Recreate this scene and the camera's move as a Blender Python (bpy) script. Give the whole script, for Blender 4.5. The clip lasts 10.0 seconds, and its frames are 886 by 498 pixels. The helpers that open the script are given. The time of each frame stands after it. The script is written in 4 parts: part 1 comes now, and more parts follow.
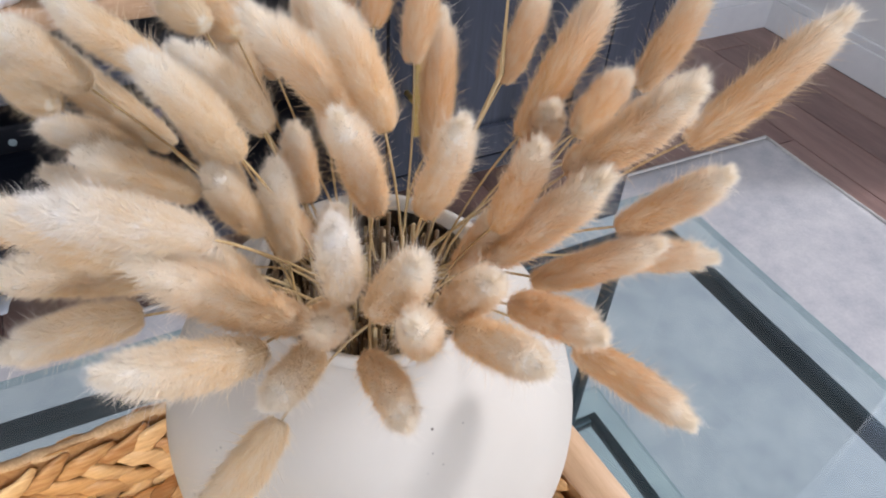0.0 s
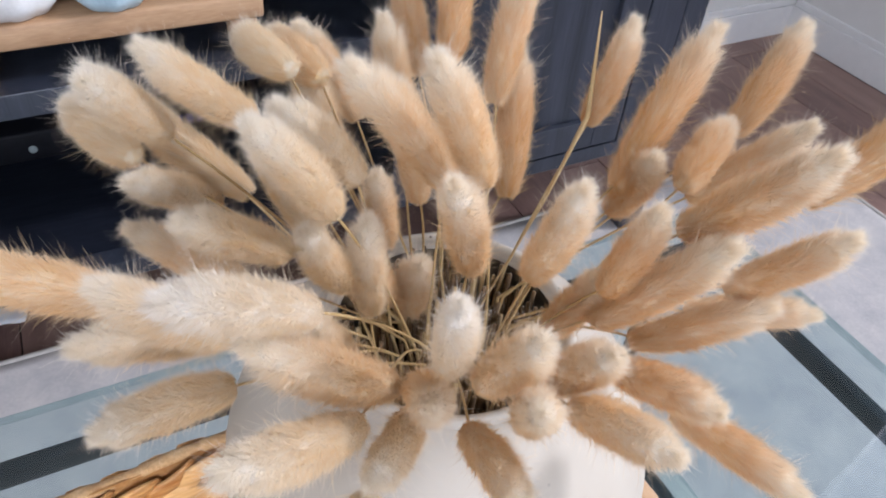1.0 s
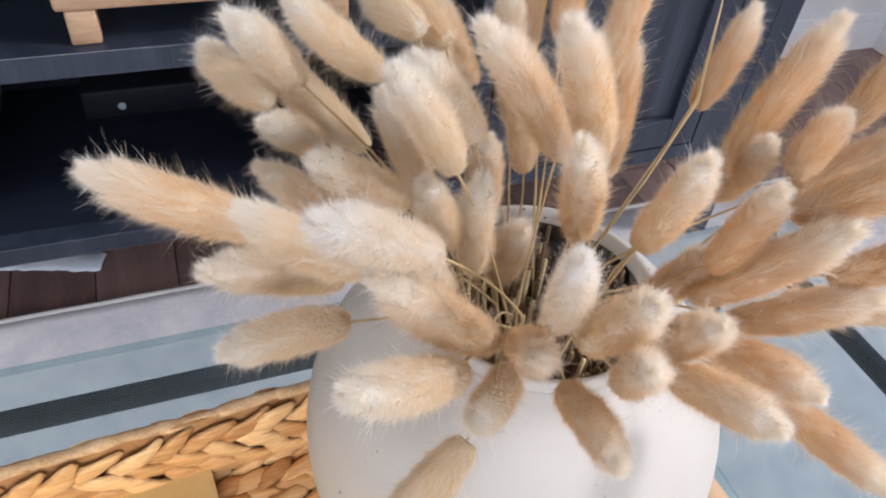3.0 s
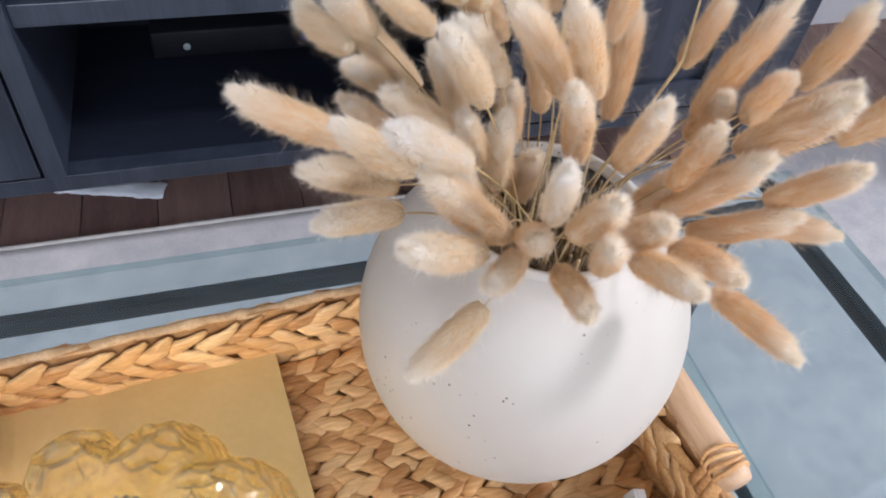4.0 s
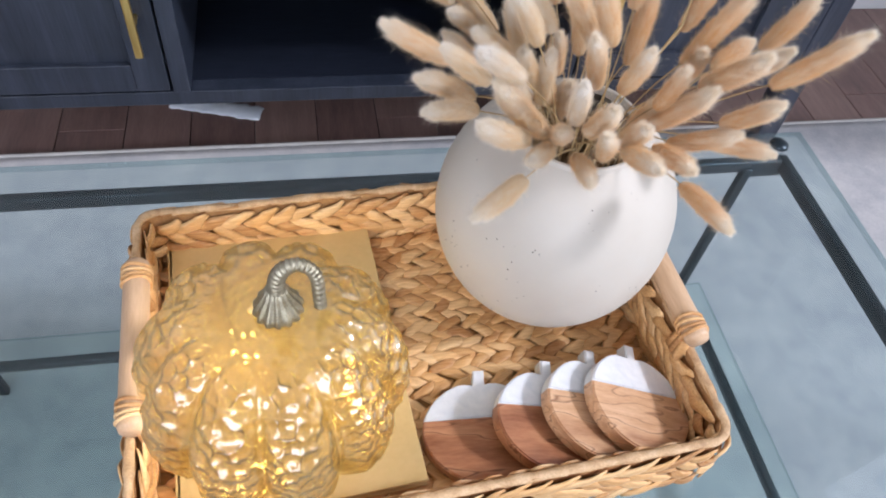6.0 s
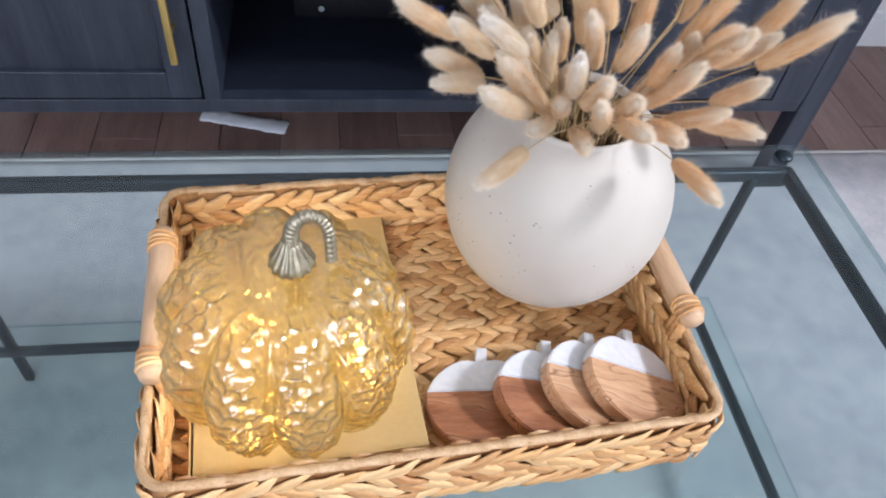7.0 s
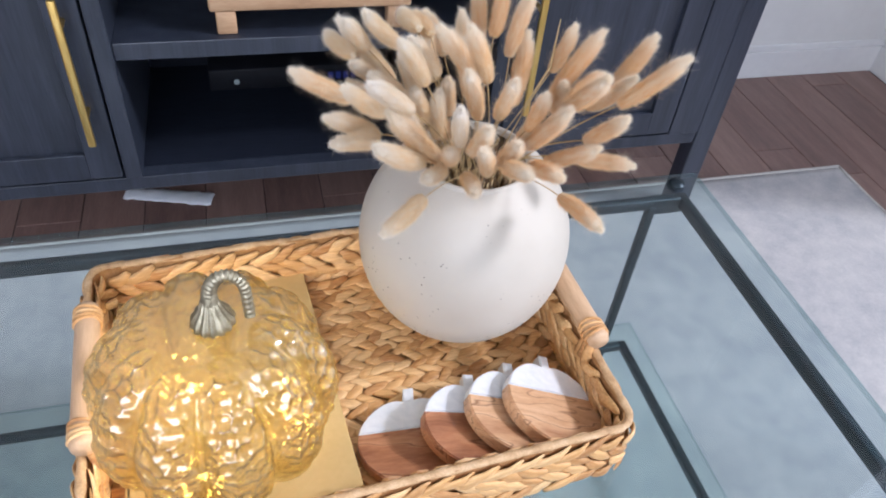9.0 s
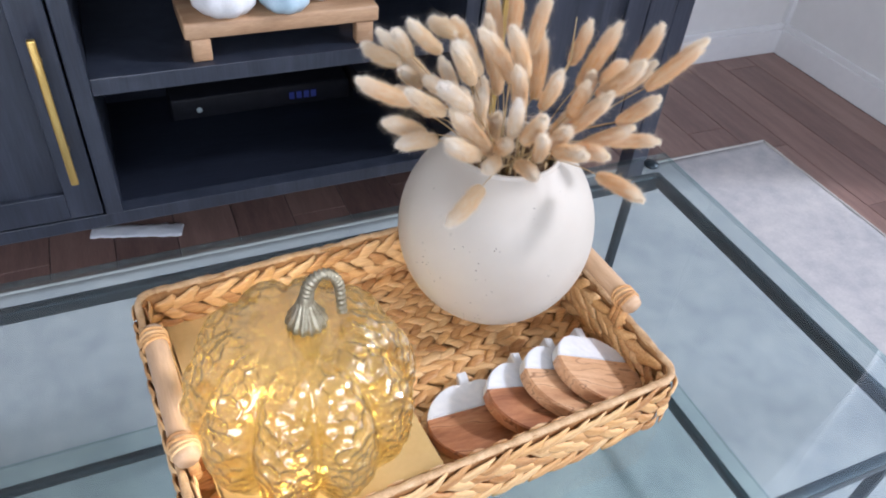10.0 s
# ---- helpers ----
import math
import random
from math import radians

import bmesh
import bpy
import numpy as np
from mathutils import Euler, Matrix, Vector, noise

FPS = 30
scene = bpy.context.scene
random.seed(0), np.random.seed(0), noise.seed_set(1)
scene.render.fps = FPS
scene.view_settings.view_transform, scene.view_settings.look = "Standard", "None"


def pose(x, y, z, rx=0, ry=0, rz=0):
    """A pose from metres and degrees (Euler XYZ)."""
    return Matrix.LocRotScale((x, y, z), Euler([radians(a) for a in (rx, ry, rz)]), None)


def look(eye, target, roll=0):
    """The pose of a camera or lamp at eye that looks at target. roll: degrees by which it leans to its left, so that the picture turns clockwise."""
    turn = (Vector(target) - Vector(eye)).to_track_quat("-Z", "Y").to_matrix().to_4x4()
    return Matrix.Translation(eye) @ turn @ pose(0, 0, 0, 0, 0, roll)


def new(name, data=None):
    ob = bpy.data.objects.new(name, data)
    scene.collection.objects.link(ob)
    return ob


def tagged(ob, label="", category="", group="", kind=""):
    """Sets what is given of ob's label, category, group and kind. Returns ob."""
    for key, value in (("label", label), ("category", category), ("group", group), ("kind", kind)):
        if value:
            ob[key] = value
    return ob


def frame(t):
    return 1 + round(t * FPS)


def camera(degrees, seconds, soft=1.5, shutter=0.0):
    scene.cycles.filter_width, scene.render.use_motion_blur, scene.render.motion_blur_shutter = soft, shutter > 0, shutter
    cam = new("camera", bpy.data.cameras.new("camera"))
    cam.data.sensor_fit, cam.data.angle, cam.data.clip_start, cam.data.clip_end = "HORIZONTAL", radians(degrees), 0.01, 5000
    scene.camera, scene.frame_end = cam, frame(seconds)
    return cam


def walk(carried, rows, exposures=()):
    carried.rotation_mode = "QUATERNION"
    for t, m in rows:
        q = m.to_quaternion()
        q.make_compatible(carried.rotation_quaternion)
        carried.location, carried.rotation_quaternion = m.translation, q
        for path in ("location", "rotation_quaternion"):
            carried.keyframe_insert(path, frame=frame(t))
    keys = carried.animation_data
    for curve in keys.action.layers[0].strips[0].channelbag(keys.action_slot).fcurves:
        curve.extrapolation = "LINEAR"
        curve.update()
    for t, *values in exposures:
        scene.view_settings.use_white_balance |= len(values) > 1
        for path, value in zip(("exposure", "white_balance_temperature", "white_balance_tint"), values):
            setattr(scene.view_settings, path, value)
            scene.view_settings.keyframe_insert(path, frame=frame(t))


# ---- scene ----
cam = camera(62.0, 10.0, soft=1.95)
PATH = [
    (0, (0.0377, -0.1607, 0.9097), (0.4058, 0.4851, 0.2407), 4.67),
    (0.5, (0.0278, -0.1391, 0.9130), (0.3968, 0.5039, 0.2419), 4.80),
    (1, (0.0185, -0.1228, 0.9142), (0.3833, 0.5219, 0.2425), 5.10),
    (1.5, (0.0130, -0.1136, 0.9118), (0.3669, 0.5360, 0.2390), 5.43),
    (2, (0.0071, -0.1074, 0.9095), (0.3470, 0.5487, 0.2357), 5.86),
    (2.5, (0.0004, -0.1098, 0.9071), (0.3222, 0.5517, 0.2299), 6.28),
    (4, (-0.0336, -0.2015, 0.9595), (0.2134, 0.4330, 0.2271), 7.31),
    (4.5, (-0.0611, -0.2416, 1.0096), (0.1598, 0.3551, 0.2381), 7.79),
    (5, (-0.0800, -0.2853, 1.0402), (0.1265, 0.2957, 0.2528), 8.53),
    (5.5, (-0.0871, -0.3204, 1.0636), (0.1053, 0.2686, 0.2789), 8.69),
    (7, (-0.0832, -0.4249, 1.0515), (0.0658, 0.2301, 0.3107), 7.89),
    (7.5, (-0.0692, -0.4449, 1.0509), (0.0790, 0.2272, 0.3255), 7.49),
    (8, (-0.0572, -0.4542, 1.0531), (0.1023, 0.2304, 0.3418), 7.10),
    (8.5, (-0.0529, -0.4617, 1.0650), (0.1338, 0.2309, 0.3682), 6.69),
    (9, (-0.0648, -0.4662, 1.0793), (0.1647, 0.2280, 0.3971), 6.31),
    (9.5, (-0.1237, -0.4649, 1.0845), (0.1590, 0.2229, 0.4159), 5.89),
    (10, (-0.2024, -0.4771, 1.0850), (0.1351, 0.1954, 0.4263), 5.67),
]
EXPOSURES = ((0.0, -0.06, 6080, 17), (2.5, 0.04, 6050, 18), (5.0, 0.0, 5930, 17), (10.0, 0.06, 5900, 17))
SUN_POWER, SIDE_POWER, BACK_POWER, BULB_POWER = 2.2, 12.0, 64.0, 20.0
walk(cam, [(t, look(eye, target, roll)) for t, eye, target, roll in PATH], EXPOSURES)

# ---- world and light ----
world = bpy.data.worlds.new("sky")
scene.world = world
world.use_nodes = True
wn = world.node_tree
sky = wn.nodes.new("ShaderNodeTexSky")
sky.sky_type = "NISHITA"
sky.sun_disc = False
sky.sun_elevation = radians(36)
sky.sun_rotation = radians(115)
wn.links.new(sky.outputs[0], wn.nodes["Background"].inputs[0])
wn.nodes["Background"].inputs[1].default_value = 0.12


def lamp(name, kind, m, energy, color, size=None):
    data = bpy.data.lights.new(name, kind)
    data.energy, data.color = energy, color
    if kind == "SUN":
        data.angle = size
    else:
        data.shape, data.size, data.size_y = "RECTANGLE", size[0], size[1]
    ob = new(name, data)
    ob.matrix_world = m
    return ob


# low sun and sky light through the window in the right wall, sky light from the window behind the camera
SUN_FROM = Vector((0.76, -0.27, 0.59))
lamp("sun", "SUN", look(SUN_FROM * 5, (0, 0, 0)), SUN_POWER, (0.97, 0.98, 1.0), radians(7))
lamp("window_light_side", "AREA", look((1.93, -0.42, 1.35), (0.0, -0.42, 0.9)), SIDE_POWER, (0.84, 0.92, 1.0), (1.6, 2.0))
lamp("window_light_back", "AREA", look((-0.85, -2.68, 1.6), (-0.55, 0.0, 1.1)), BACK_POWER, (0.91, 0.955, 1.0), (2.2, 1.5))


# ---- materials ----
def material(name, rough=0.6, metal=0.0):
    m = bpy.data.materials.new(name)
    m.use_nodes = True
    nt = m.node_tree
    bs = nt.nodes["Principled BSDF"]
    bs.inputs["Roughness"].default_value = rough
    bs.inputs["Metallic"].default_value = metal
    return m, nt, bs


def node(nt, kind, **settings):
    n = nt.nodes.new(kind)
    for key, value in settings.items():
        n.inputs[key].default_value = value
    return n


def coords(nt, scale=(1, 1, 1), space="Object"):
    tc = nt.nodes.new("ShaderNodeTexCoord")
    mp = nt.nodes.new("ShaderNodeMapping")
    mp.inputs["Scale"].default_value = scale
    nt.links.new(tc.outputs[space], mp.inputs[0])
    return mp.outputs[0]


def ramp(nt, fac, *stops):
    r = nt.nodes.new("ShaderNodeValToRGB")
    while len(r.color_ramp.elements) < len(stops):
        r.color_ramp.elements.new(0.5)
    for e, (p, c) in zip(r.color_ramp.elements, stops):
        e.position, e.color = p, (*c, 1)
    nt.links.new(fac, r.inputs[0])
    return r.outputs[0]


def mixc(nt, fac, a, b, kind="MIX"):
    n = nt.nodes.new("ShaderNodeMix")
    n.data_type, n.blend_type = "RGBA", kind
    for sock, v in ((n.inputs[0], fac), (n.inputs[6], a), (n.inputs[7], b)):
        if isinstance(v, (int, float)):
            sock.default_value = v
        elif isinstance(v, tuple):
            sock.default_value = (*v, 1)
        else:
            nt.links.new(v, sock)
    return n.outputs[2]


def bump(nt, bs, height, strength=0.3, dist=0.002):
    b = node(nt, "ShaderNodeBump", Strength=strength, Distance=dist)
    nt.links.new(height, b.inputs["Height"])
    nt.links.new(b.outputs[0], bs.inputs["Normal"])


def noise_tex(nt, vec, scale, detail=4.0, rough=0.55):
    n = node(nt, "ShaderNodeTexNoise", Scale=scale, Detail=detail, Roughness=rough)
    nt.links.new(vec, n.inputs["Vector"])
    return n.outputs["Fac"]


def grain_material(name, dark, mid, light, scale, rough, grain=(1, 1, 1), bumps=0.2, random_hue=0.0, world_space=False, metal=0.0):
    """Two scales of noise over three tones."""
    m, nt, bs = material(name, rough, metal)
    vec = coords(nt, grain)
    if random_hue:
        info = nt.nodes.new("ShaderNodeObjectInfo")
        add = nt.nodes.new("ShaderNodeVectorMath")
        mul = nt.nodes.new("ShaderNodeMath")
        mul.operation, mul.inputs[1].default_value = "MULTIPLY", 37.0
        nt.links.new(info.outputs["Random"], mul.inputs[0])
        nt.links.new(vec, add.inputs[0])
        nt.links.new(mul.outputs[0], add.inputs[1])
        vec = add.outputs[0]
    big = noise_tex(nt, vec, scale, 5.0)
    fine = noise_tex(nt, vec, scale * 9.0, 3.0)
    col = ramp(nt, big, (0.3, dark), (0.5, mid), (0.72, light))
    col = mixc(nt, 0.35, col, ramp(nt, fine, (0.3, dark), (0.7, light)))
    if random_hue:
        col = mixc(nt, random_hue, col, ramp(nt, info.outputs["Random"], (0.0, dark), (0.5, mid), (1.0, light)))
    nt.links.new(col, bs.inputs["Base Color"])
    if bumps:
        bump(nt, bs, fine, bumps, 0.0015)
    return m


def piece_material(name, dark, mid, light, scale, rough, bumps=0.3):
    """For joined pieces: a tone for each island, streaked along the piece."""
    m, nt, bs = material(name, rough)
    geo = nt.nodes.new("ShaderNodeNewGeometry")
    info = nt.nodes.new("ShaderNodeObjectInfo")
    add = nt.nodes.new("ShaderNodeMath")
    add.operation = "ADD"
    nt.links.new(geo.outputs["Random Per Island"], add.inputs[0])
    nt.links.new(info.outputs["Random"], add.inputs[1])
    fr = nt.nodes.new("ShaderNodeMath")
    fr.operation = "FRACT"
    nt.links.new(add.outputs[0], fr.inputs[0])
    vec = coords(nt, (0.10, 1, 1))
    fine = noise_tex(nt, vec, scale, 4.0)
    col = ramp(nt, fr.outputs[0], (0.0, dark), (0.5, mid), (1.0, light))
    col = mixc(nt, 0.36, col, ramp(nt, fine, (0.35, dark), (0.65, light)))
    nt.links.new(col, bs.inputs["Base Color"])
    bump(nt, bs, fine, bumps, 0.001)
    return m


WALL_PAINT = grain_material("wall_paint", (0.70, 0.69, 0.67), (0.74, 0.73, 0.71), (0.77, 0.76, 0.74), 3.0, 0.75, bumps=0.05)
TRIM_PAINT = grain_material("trim_paint", (0.74, 0.74, 0.74), (0.79, 0.79, 0.78), (0.82, 0.82, 0.81), 5.0, 0.45, bumps=0.03)
CEILING_PAINT = grain_material("ceiling_paint", (0.76, 0.76, 0.75), (0.79, 0.79, 0.78), (0.81, 0.81, 0.80), 3.0, 0.85, bumps=0.05)
FLOOR_WOOD = grain_material("floor_wood", (0.105, 0.058, 0.050), (0.225, 0.130, 0.108), (0.35, 0.22, 0.18), 5.0, 0.36, (7, 0.8, 1), 0.15, 0.45)
FLOOR_BASE = grain_material("floor_base", (0.03, 0.02, 0.015), (0.04, 0.025, 0.02), (0.05, 0.03, 0.025), 8.0, 0.9)
CABINET_BLACK = grain_material("cabinet_black_stain", (0.012, 0.016, 0.025), (0.024, 0.030, 0.045), (0.045, 0.052, 0.073), 6.0, 0.32, (6, 6, 0.35), 0.25)
# darker cabinet stain: the shade inside the open bay put into colour
CABINET_INSIDE_SHADE = grain_material("cabinet_inside_shade", (0.006, 0.008, 0.013), (0.010, 0.013, 0.022), (0.016, 0.020, 0.032), 6.0, 0.5, (0.5, 3, 3), 0.2)
CABINET_INSIDE_SHADE.node_tree.nodes["Principled BSDF"].inputs["Specular IOR Level"].default_value = 0.2
BRASS = grain_material("brushed_brass", (0.62, 0.40, 0.10), (0.78, 0.54, 0.17), (0.88, 0.66, 0.27), 40.0, 0.34, (1, 1, 0.1), 0.05, metal=1.0)
TABLE_METAL = grain_material("table_metal", (0.012, 0.020, 0.026), (0.022, 0.034, 0.042), (0.040, 0.056, 0.066), 30.0, 0.38, bumps=0.0, metal=0.6)
WICKER = piece_material("water_hyacinth", (0.42, 0.17, 0.045), (0.77, 0.42, 0.15), (0.93, 0.63, 0.31), 420.0, 0.45, 0.8)
RIM_WRAP = grain_material("rim_wrap", (0.38, 0.20, 0.08), (0.63, 0.39, 0.19), (0.80, 0.57, 0.33), 70.0, 0.55, bumps=0.5)
# browner than the plaits: the shade of their gaps put into colour
WICKER_GAP_SHADE = grain_material("wicker_shadow", (0.30, 0.135, 0.04), (0.44, 0.225, 0.08), (0.55, 0.31, 0.13), 60.0, 0.9)
DOWEL = grain_material("pale_dowel", (0.50, 0.30, 0.16), (0.62, 0.40, 0.23), (0.70, 0.48, 0.30), 14.0, 0.45, (6, 0.6, 6), 0.1)
BOOK_COVER = grain_material("book_cover", (0.62, 0.42, 0.165), (0.67, 0.465, 0.19), (0.71, 0.505, 0.22), 20.0, 0.55, bumps=0.08)
BOOK_PAGES = grain_material("book_pages", (0.62, 0.54, 0.40), (0.70, 0.62, 0.48), (0.76, 0.68, 0.55), 60.0, 0.8, (1, 1, 20), 0.3)
STEM_METAL = grain_material("antique_pewter", (0.20, 0.17, 0.11), (0.40, 0.36, 0.25), (0.60, 0.55, 0.41), 90.0, 0.36, bumps=0.3, metal=0.85)


def acacia_material(name, dark, mid, light):
    """Oiled acacia: flowing bands, thin dark growth lines and a few knots."""
    m, nt, bs = material(name, 0.36)
    info = nt.nodes.new("ShaderNodeObjectInfo")
    add = nt.nodes.new("ShaderNodeVectorMath")
    mul = nt.nodes.new("ShaderNodeMath")
    mul.operation, mul.inputs[1].default_value = "MULTIPLY", 23.0
    nt.links.new(info.outputs["Random"], mul.inputs[0])
    nt.links.new(coords(nt, (0.30, 1.6, 1.6)), add.inputs[0])
    nt.links.new(mul.outputs[0], add.inputs[1])
    vec = add.outputs[0]
    big = noise_tex(nt, vec, 26.0, 2.0)
    fine = noise_tex(nt, vec, 300.0, 3.0)
    col = ramp(nt, big, (0.28, dark), (0.44, mid), (0.50, light), (0.58, mid), (0.74, light))
    col = mixc(nt, 0.22, col, ramp(nt, fine, (0.35, dark), (0.65, light)))
    lines = ramp(nt, big, (0.475, (0, 0, 0)), (0.487, (1, 1, 1)), (0.499, (0, 0, 0)), (0.60, (0, 0, 0)), (0.61, (0.8, 0.8, 0.8)), (0.62, (0, 0, 0)))
    col = mixc(nt, lines, col, tuple(c * 0.7 for c in dark))
    nt.links.new(col, bs.inputs["Base Color"])
    bump(nt, bs, fine, 0.08, 0.001)
    return m


ACACIA = acacia_material("acacia_wood", (0.25, 0.085, 0.035), (0.46, 0.19, 0.085), (0.60, 0.30, 0.15))
ACACIA_LIGHT = acacia_material("light_acacia_wood", (0.38, 0.17, 0.075), (0.62, 0.35, 0.18), (0.74, 0.47, 0.27))

PALE_WOOD = grain_material("pale_riser_wood", (0.34, 0.19, 0.10), (0.46, 0.28, 0.155), (0.56, 0.37, 0.22), 9.0, 0.5, (1.0, 7.0, 7.0), 0.15)
MARBLE = grain_material("white_marble", (0.62, 0.64, 0.66), (0.80, 0.80, 0.79), (0.86, 0.86, 0.85), 16.0, 0.3, bumps=0.0)
ORNAMENT_WHITE = grain_material("white_glaze", (0.66, 0.66, 0.66), (0.78, 0.78, 0.78), (0.85, 0.85, 0.86), 25.0, 0.35, bumps=0.1)
ORNAMENT_BLUE = grain_material("pale_blue_glaze", (0.36, 0.52, 0.62), (0.48, 0.66, 0.76), (0.62, 0.76, 0.84), 30.0, 0.3, bumps=0.15)
BLACK_PLASTIC = grain_material("black_plastic", (0.006, 0.007, 0.010), (0.009, 0.010, 0.014), (0.014, 0.015, 0.020), 40.0, 0.55, bumps=0.05)
BLACK_PLASTIC.node_tree.nodes["Principled BSDF"].inputs["Specular IOR Level"].default_value = 0.2
PAPER = grain_material("crumpled_film", (0.78, 0.82, 0.88), (0.86, 0.89, 0.93), (0.92, 0.94, 0.97), 60.0, 0.3, bumps=0.4)
STRAW = grain_material("straw", (0.36, 0.22, 0.08), (0.52, 0.36, 0.16), (0.64, 0.49, 0.26), 25.0, 0.6, bumps=0.1, random_hue=0.5)
# straw darkened to hold the shade inside the vase mouth
STRAW_SHADED = grain_material("shaded_straw", (0.08, 0.045, 0.02), (0.13, 0.075, 0.03), (0.20, 0.12, 0.05), 25.0, 0.7, bumps=0.1)


def rug_material():
    """Faded low pile: cream worn patches over grey, with fine pile relief."""
    m, nt, bs = material("rug_pile", 0.95)
    vec = coords(nt)
    big = noise_tex(nt, vec, 5.0, 6.0, 0.68)
    mid = noise_tex(nt, vec, 26.0, 4.0, 0.6)
    fine = noise_tex(nt, vec, 190.0, 3.0)
    col = ramp(nt, big, (0.34, (0.37, 0.365, 0.375)), (0.50, (0.475, 0.455, 0.45)), (0.64, (0.58, 0.55, 0.525)))
    col = mixc(nt, 0.35, col, ramp(nt, mid, (0.36, (0.35, 0.35, 0.36)), (0.66, (0.60, 0.565, 0.54))))
    nt.links.new(mixc(nt, 0.12, col, ramp(nt, fine, (0.3, (0.28, 0.27, 0.27)), (0.7, (0.66, 0.63, 0.60)))), bs.inputs["Base Color"])
    bump(nt, bs, fine, 0.35, 0.002)
    return m


RUG = rug_material()


def vase_material():
    m, nt, bs = material("matte_ceramic", 0.55)
    vec = coords(nt)
    big = noise_tex(nt, vec, 9.0, 4.0)
    fine = noise_tex(nt, vec, 120.0, 3.0)
    col = ramp(nt, big, (0.3, (0.535, 0.485, 0.41)), (0.7, (0.595, 0.55, 0.475)))
    vor = node(nt, "ShaderNodeTexVoronoi", Scale=170.0)
    nt.links.new(vec, vor.inputs["Vector"])
    patch = noise_tex(nt, vec, 22.0, 1.0)
    spot = ramp(nt, vor.outputs["Distance"], (0.09, (1, 1, 1)), (0.17, (0, 0, 0)))
    zone = ramp(nt, patch, (0.575, (0, 0, 0)), (0.61, (1, 1, 1)))
    pits = mixc(nt, 1.0, spot, zone, "MULTIPLY")
    nt.links.new(mixc(nt, pits, col, (0.09, 0.07, 0.05)), bs.inputs["Base Color"])
    bump(nt, bs, fine, 0.10, 0.001)
    return m


VASE = vase_material()


def fur_material(name, through_light, hairs, root, middle, end):
    """Dry fur, whiter towards the tip of the head; thin hairs let light through."""
    m, nt, bs = material(name, 1.0)
    bs.inputs["Specular IOR Level"].default_value = 0.0
    tc = nt.nodes.new("ShaderNodeTexCoord")
    sep = nt.nodes.new("ShaderNodeSeparateXYZ")
    nt.links.new(tc.outputs["Object"], sep.inputs[0])
    info = nt.nodes.new("ShaderNodeObjectInfo")
    geo = nt.nodes.new("ShaderNodeNewGeometry")
    col = ramp(nt, sep.outputs["Z"], (0.0, root), (0.4, middle), (0.70, tuple(0.6 * a + 0.4 * b for a, b in zip(middle, end))), (1.0, end))
    blot = noise_tex(nt, coords(nt, (5, 5, 2.2)), 2.4, 2.0)
    col = mixc(nt, 0.42, col, ramp(nt, blot, (0.36, (middle[0] * 0.86, middle[1] * 0.79, middle[2] * 0.66)), (0.62, end)))
    col = mixc(nt, 0.25, col, ramp(nt, info.outputs["Random"], (0.0, tuple(c * 0.92 for c in middle)), (1.0, end)))
    if hairs:
        col = mixc(nt, 0.42, col, ramp(nt, geo.outputs["Random Per Island"], (0.0, tuple(c * 0.94 for c in middle)), (0.5, middle), (1.0, (0.99, 0.96, 0.90))))
    else:
        fine = noise_tex(nt, coords(nt, (22, 22, 5)), 3.0, 3.0)
        bump(nt, bs, fine, 0.5, 0.02)
    tip = ramp(nt, sep.outputs["Z"], (0.62, (0, 0, 0)), (1.0, (0.7, 0.7, 0.7)))
    col = mixc(nt, tip, col, end)
    nt.links.new(col, bs.inputs["Base Color"])
    tr = nt.nodes.new("ShaderNodeBsdfTranslucent")
    nt.links.new(col, tr.inputs[0])
    mix = nt.nodes.new("ShaderNodeMixShader")
    mix.inputs[0].default_value = through_light
    nt.links.new(bs.outputs[0], mix.inputs[1])
    nt.links.new(tr.outputs[0], mix.inputs[2])
    nt.links.new(mix.outputs[0], nt.nodes["Material Output"].inputs[0])
    return m


# fur tones; the white and pale ones also paint brighter light on left tails
TONES = {
    "white": ((0.965, 0.79, 0.54), (0.97, 0.835, 0.63), (0.99, 0.965, 0.92)),
    "pale": ((0.96, 0.775, 0.48), (0.965, 0.785, 0.52), (0.99, 0.96, 0.89)),
    "beige": ((0.915, 0.67, 0.345), (0.935, 0.685, 0.37), (0.99, 0.95, 0.86)),
    "tan": ((0.87, 0.59, 0.26), (0.90, 0.60, 0.275), (0.985, 0.94, 0.83)),
}
FURS = {k: (fur_material("fur_core_" + k, 0.12, False, *v), fur_material("fur_hair_" + k, 0.50, True, *v)) for k, v in TONES.items()}


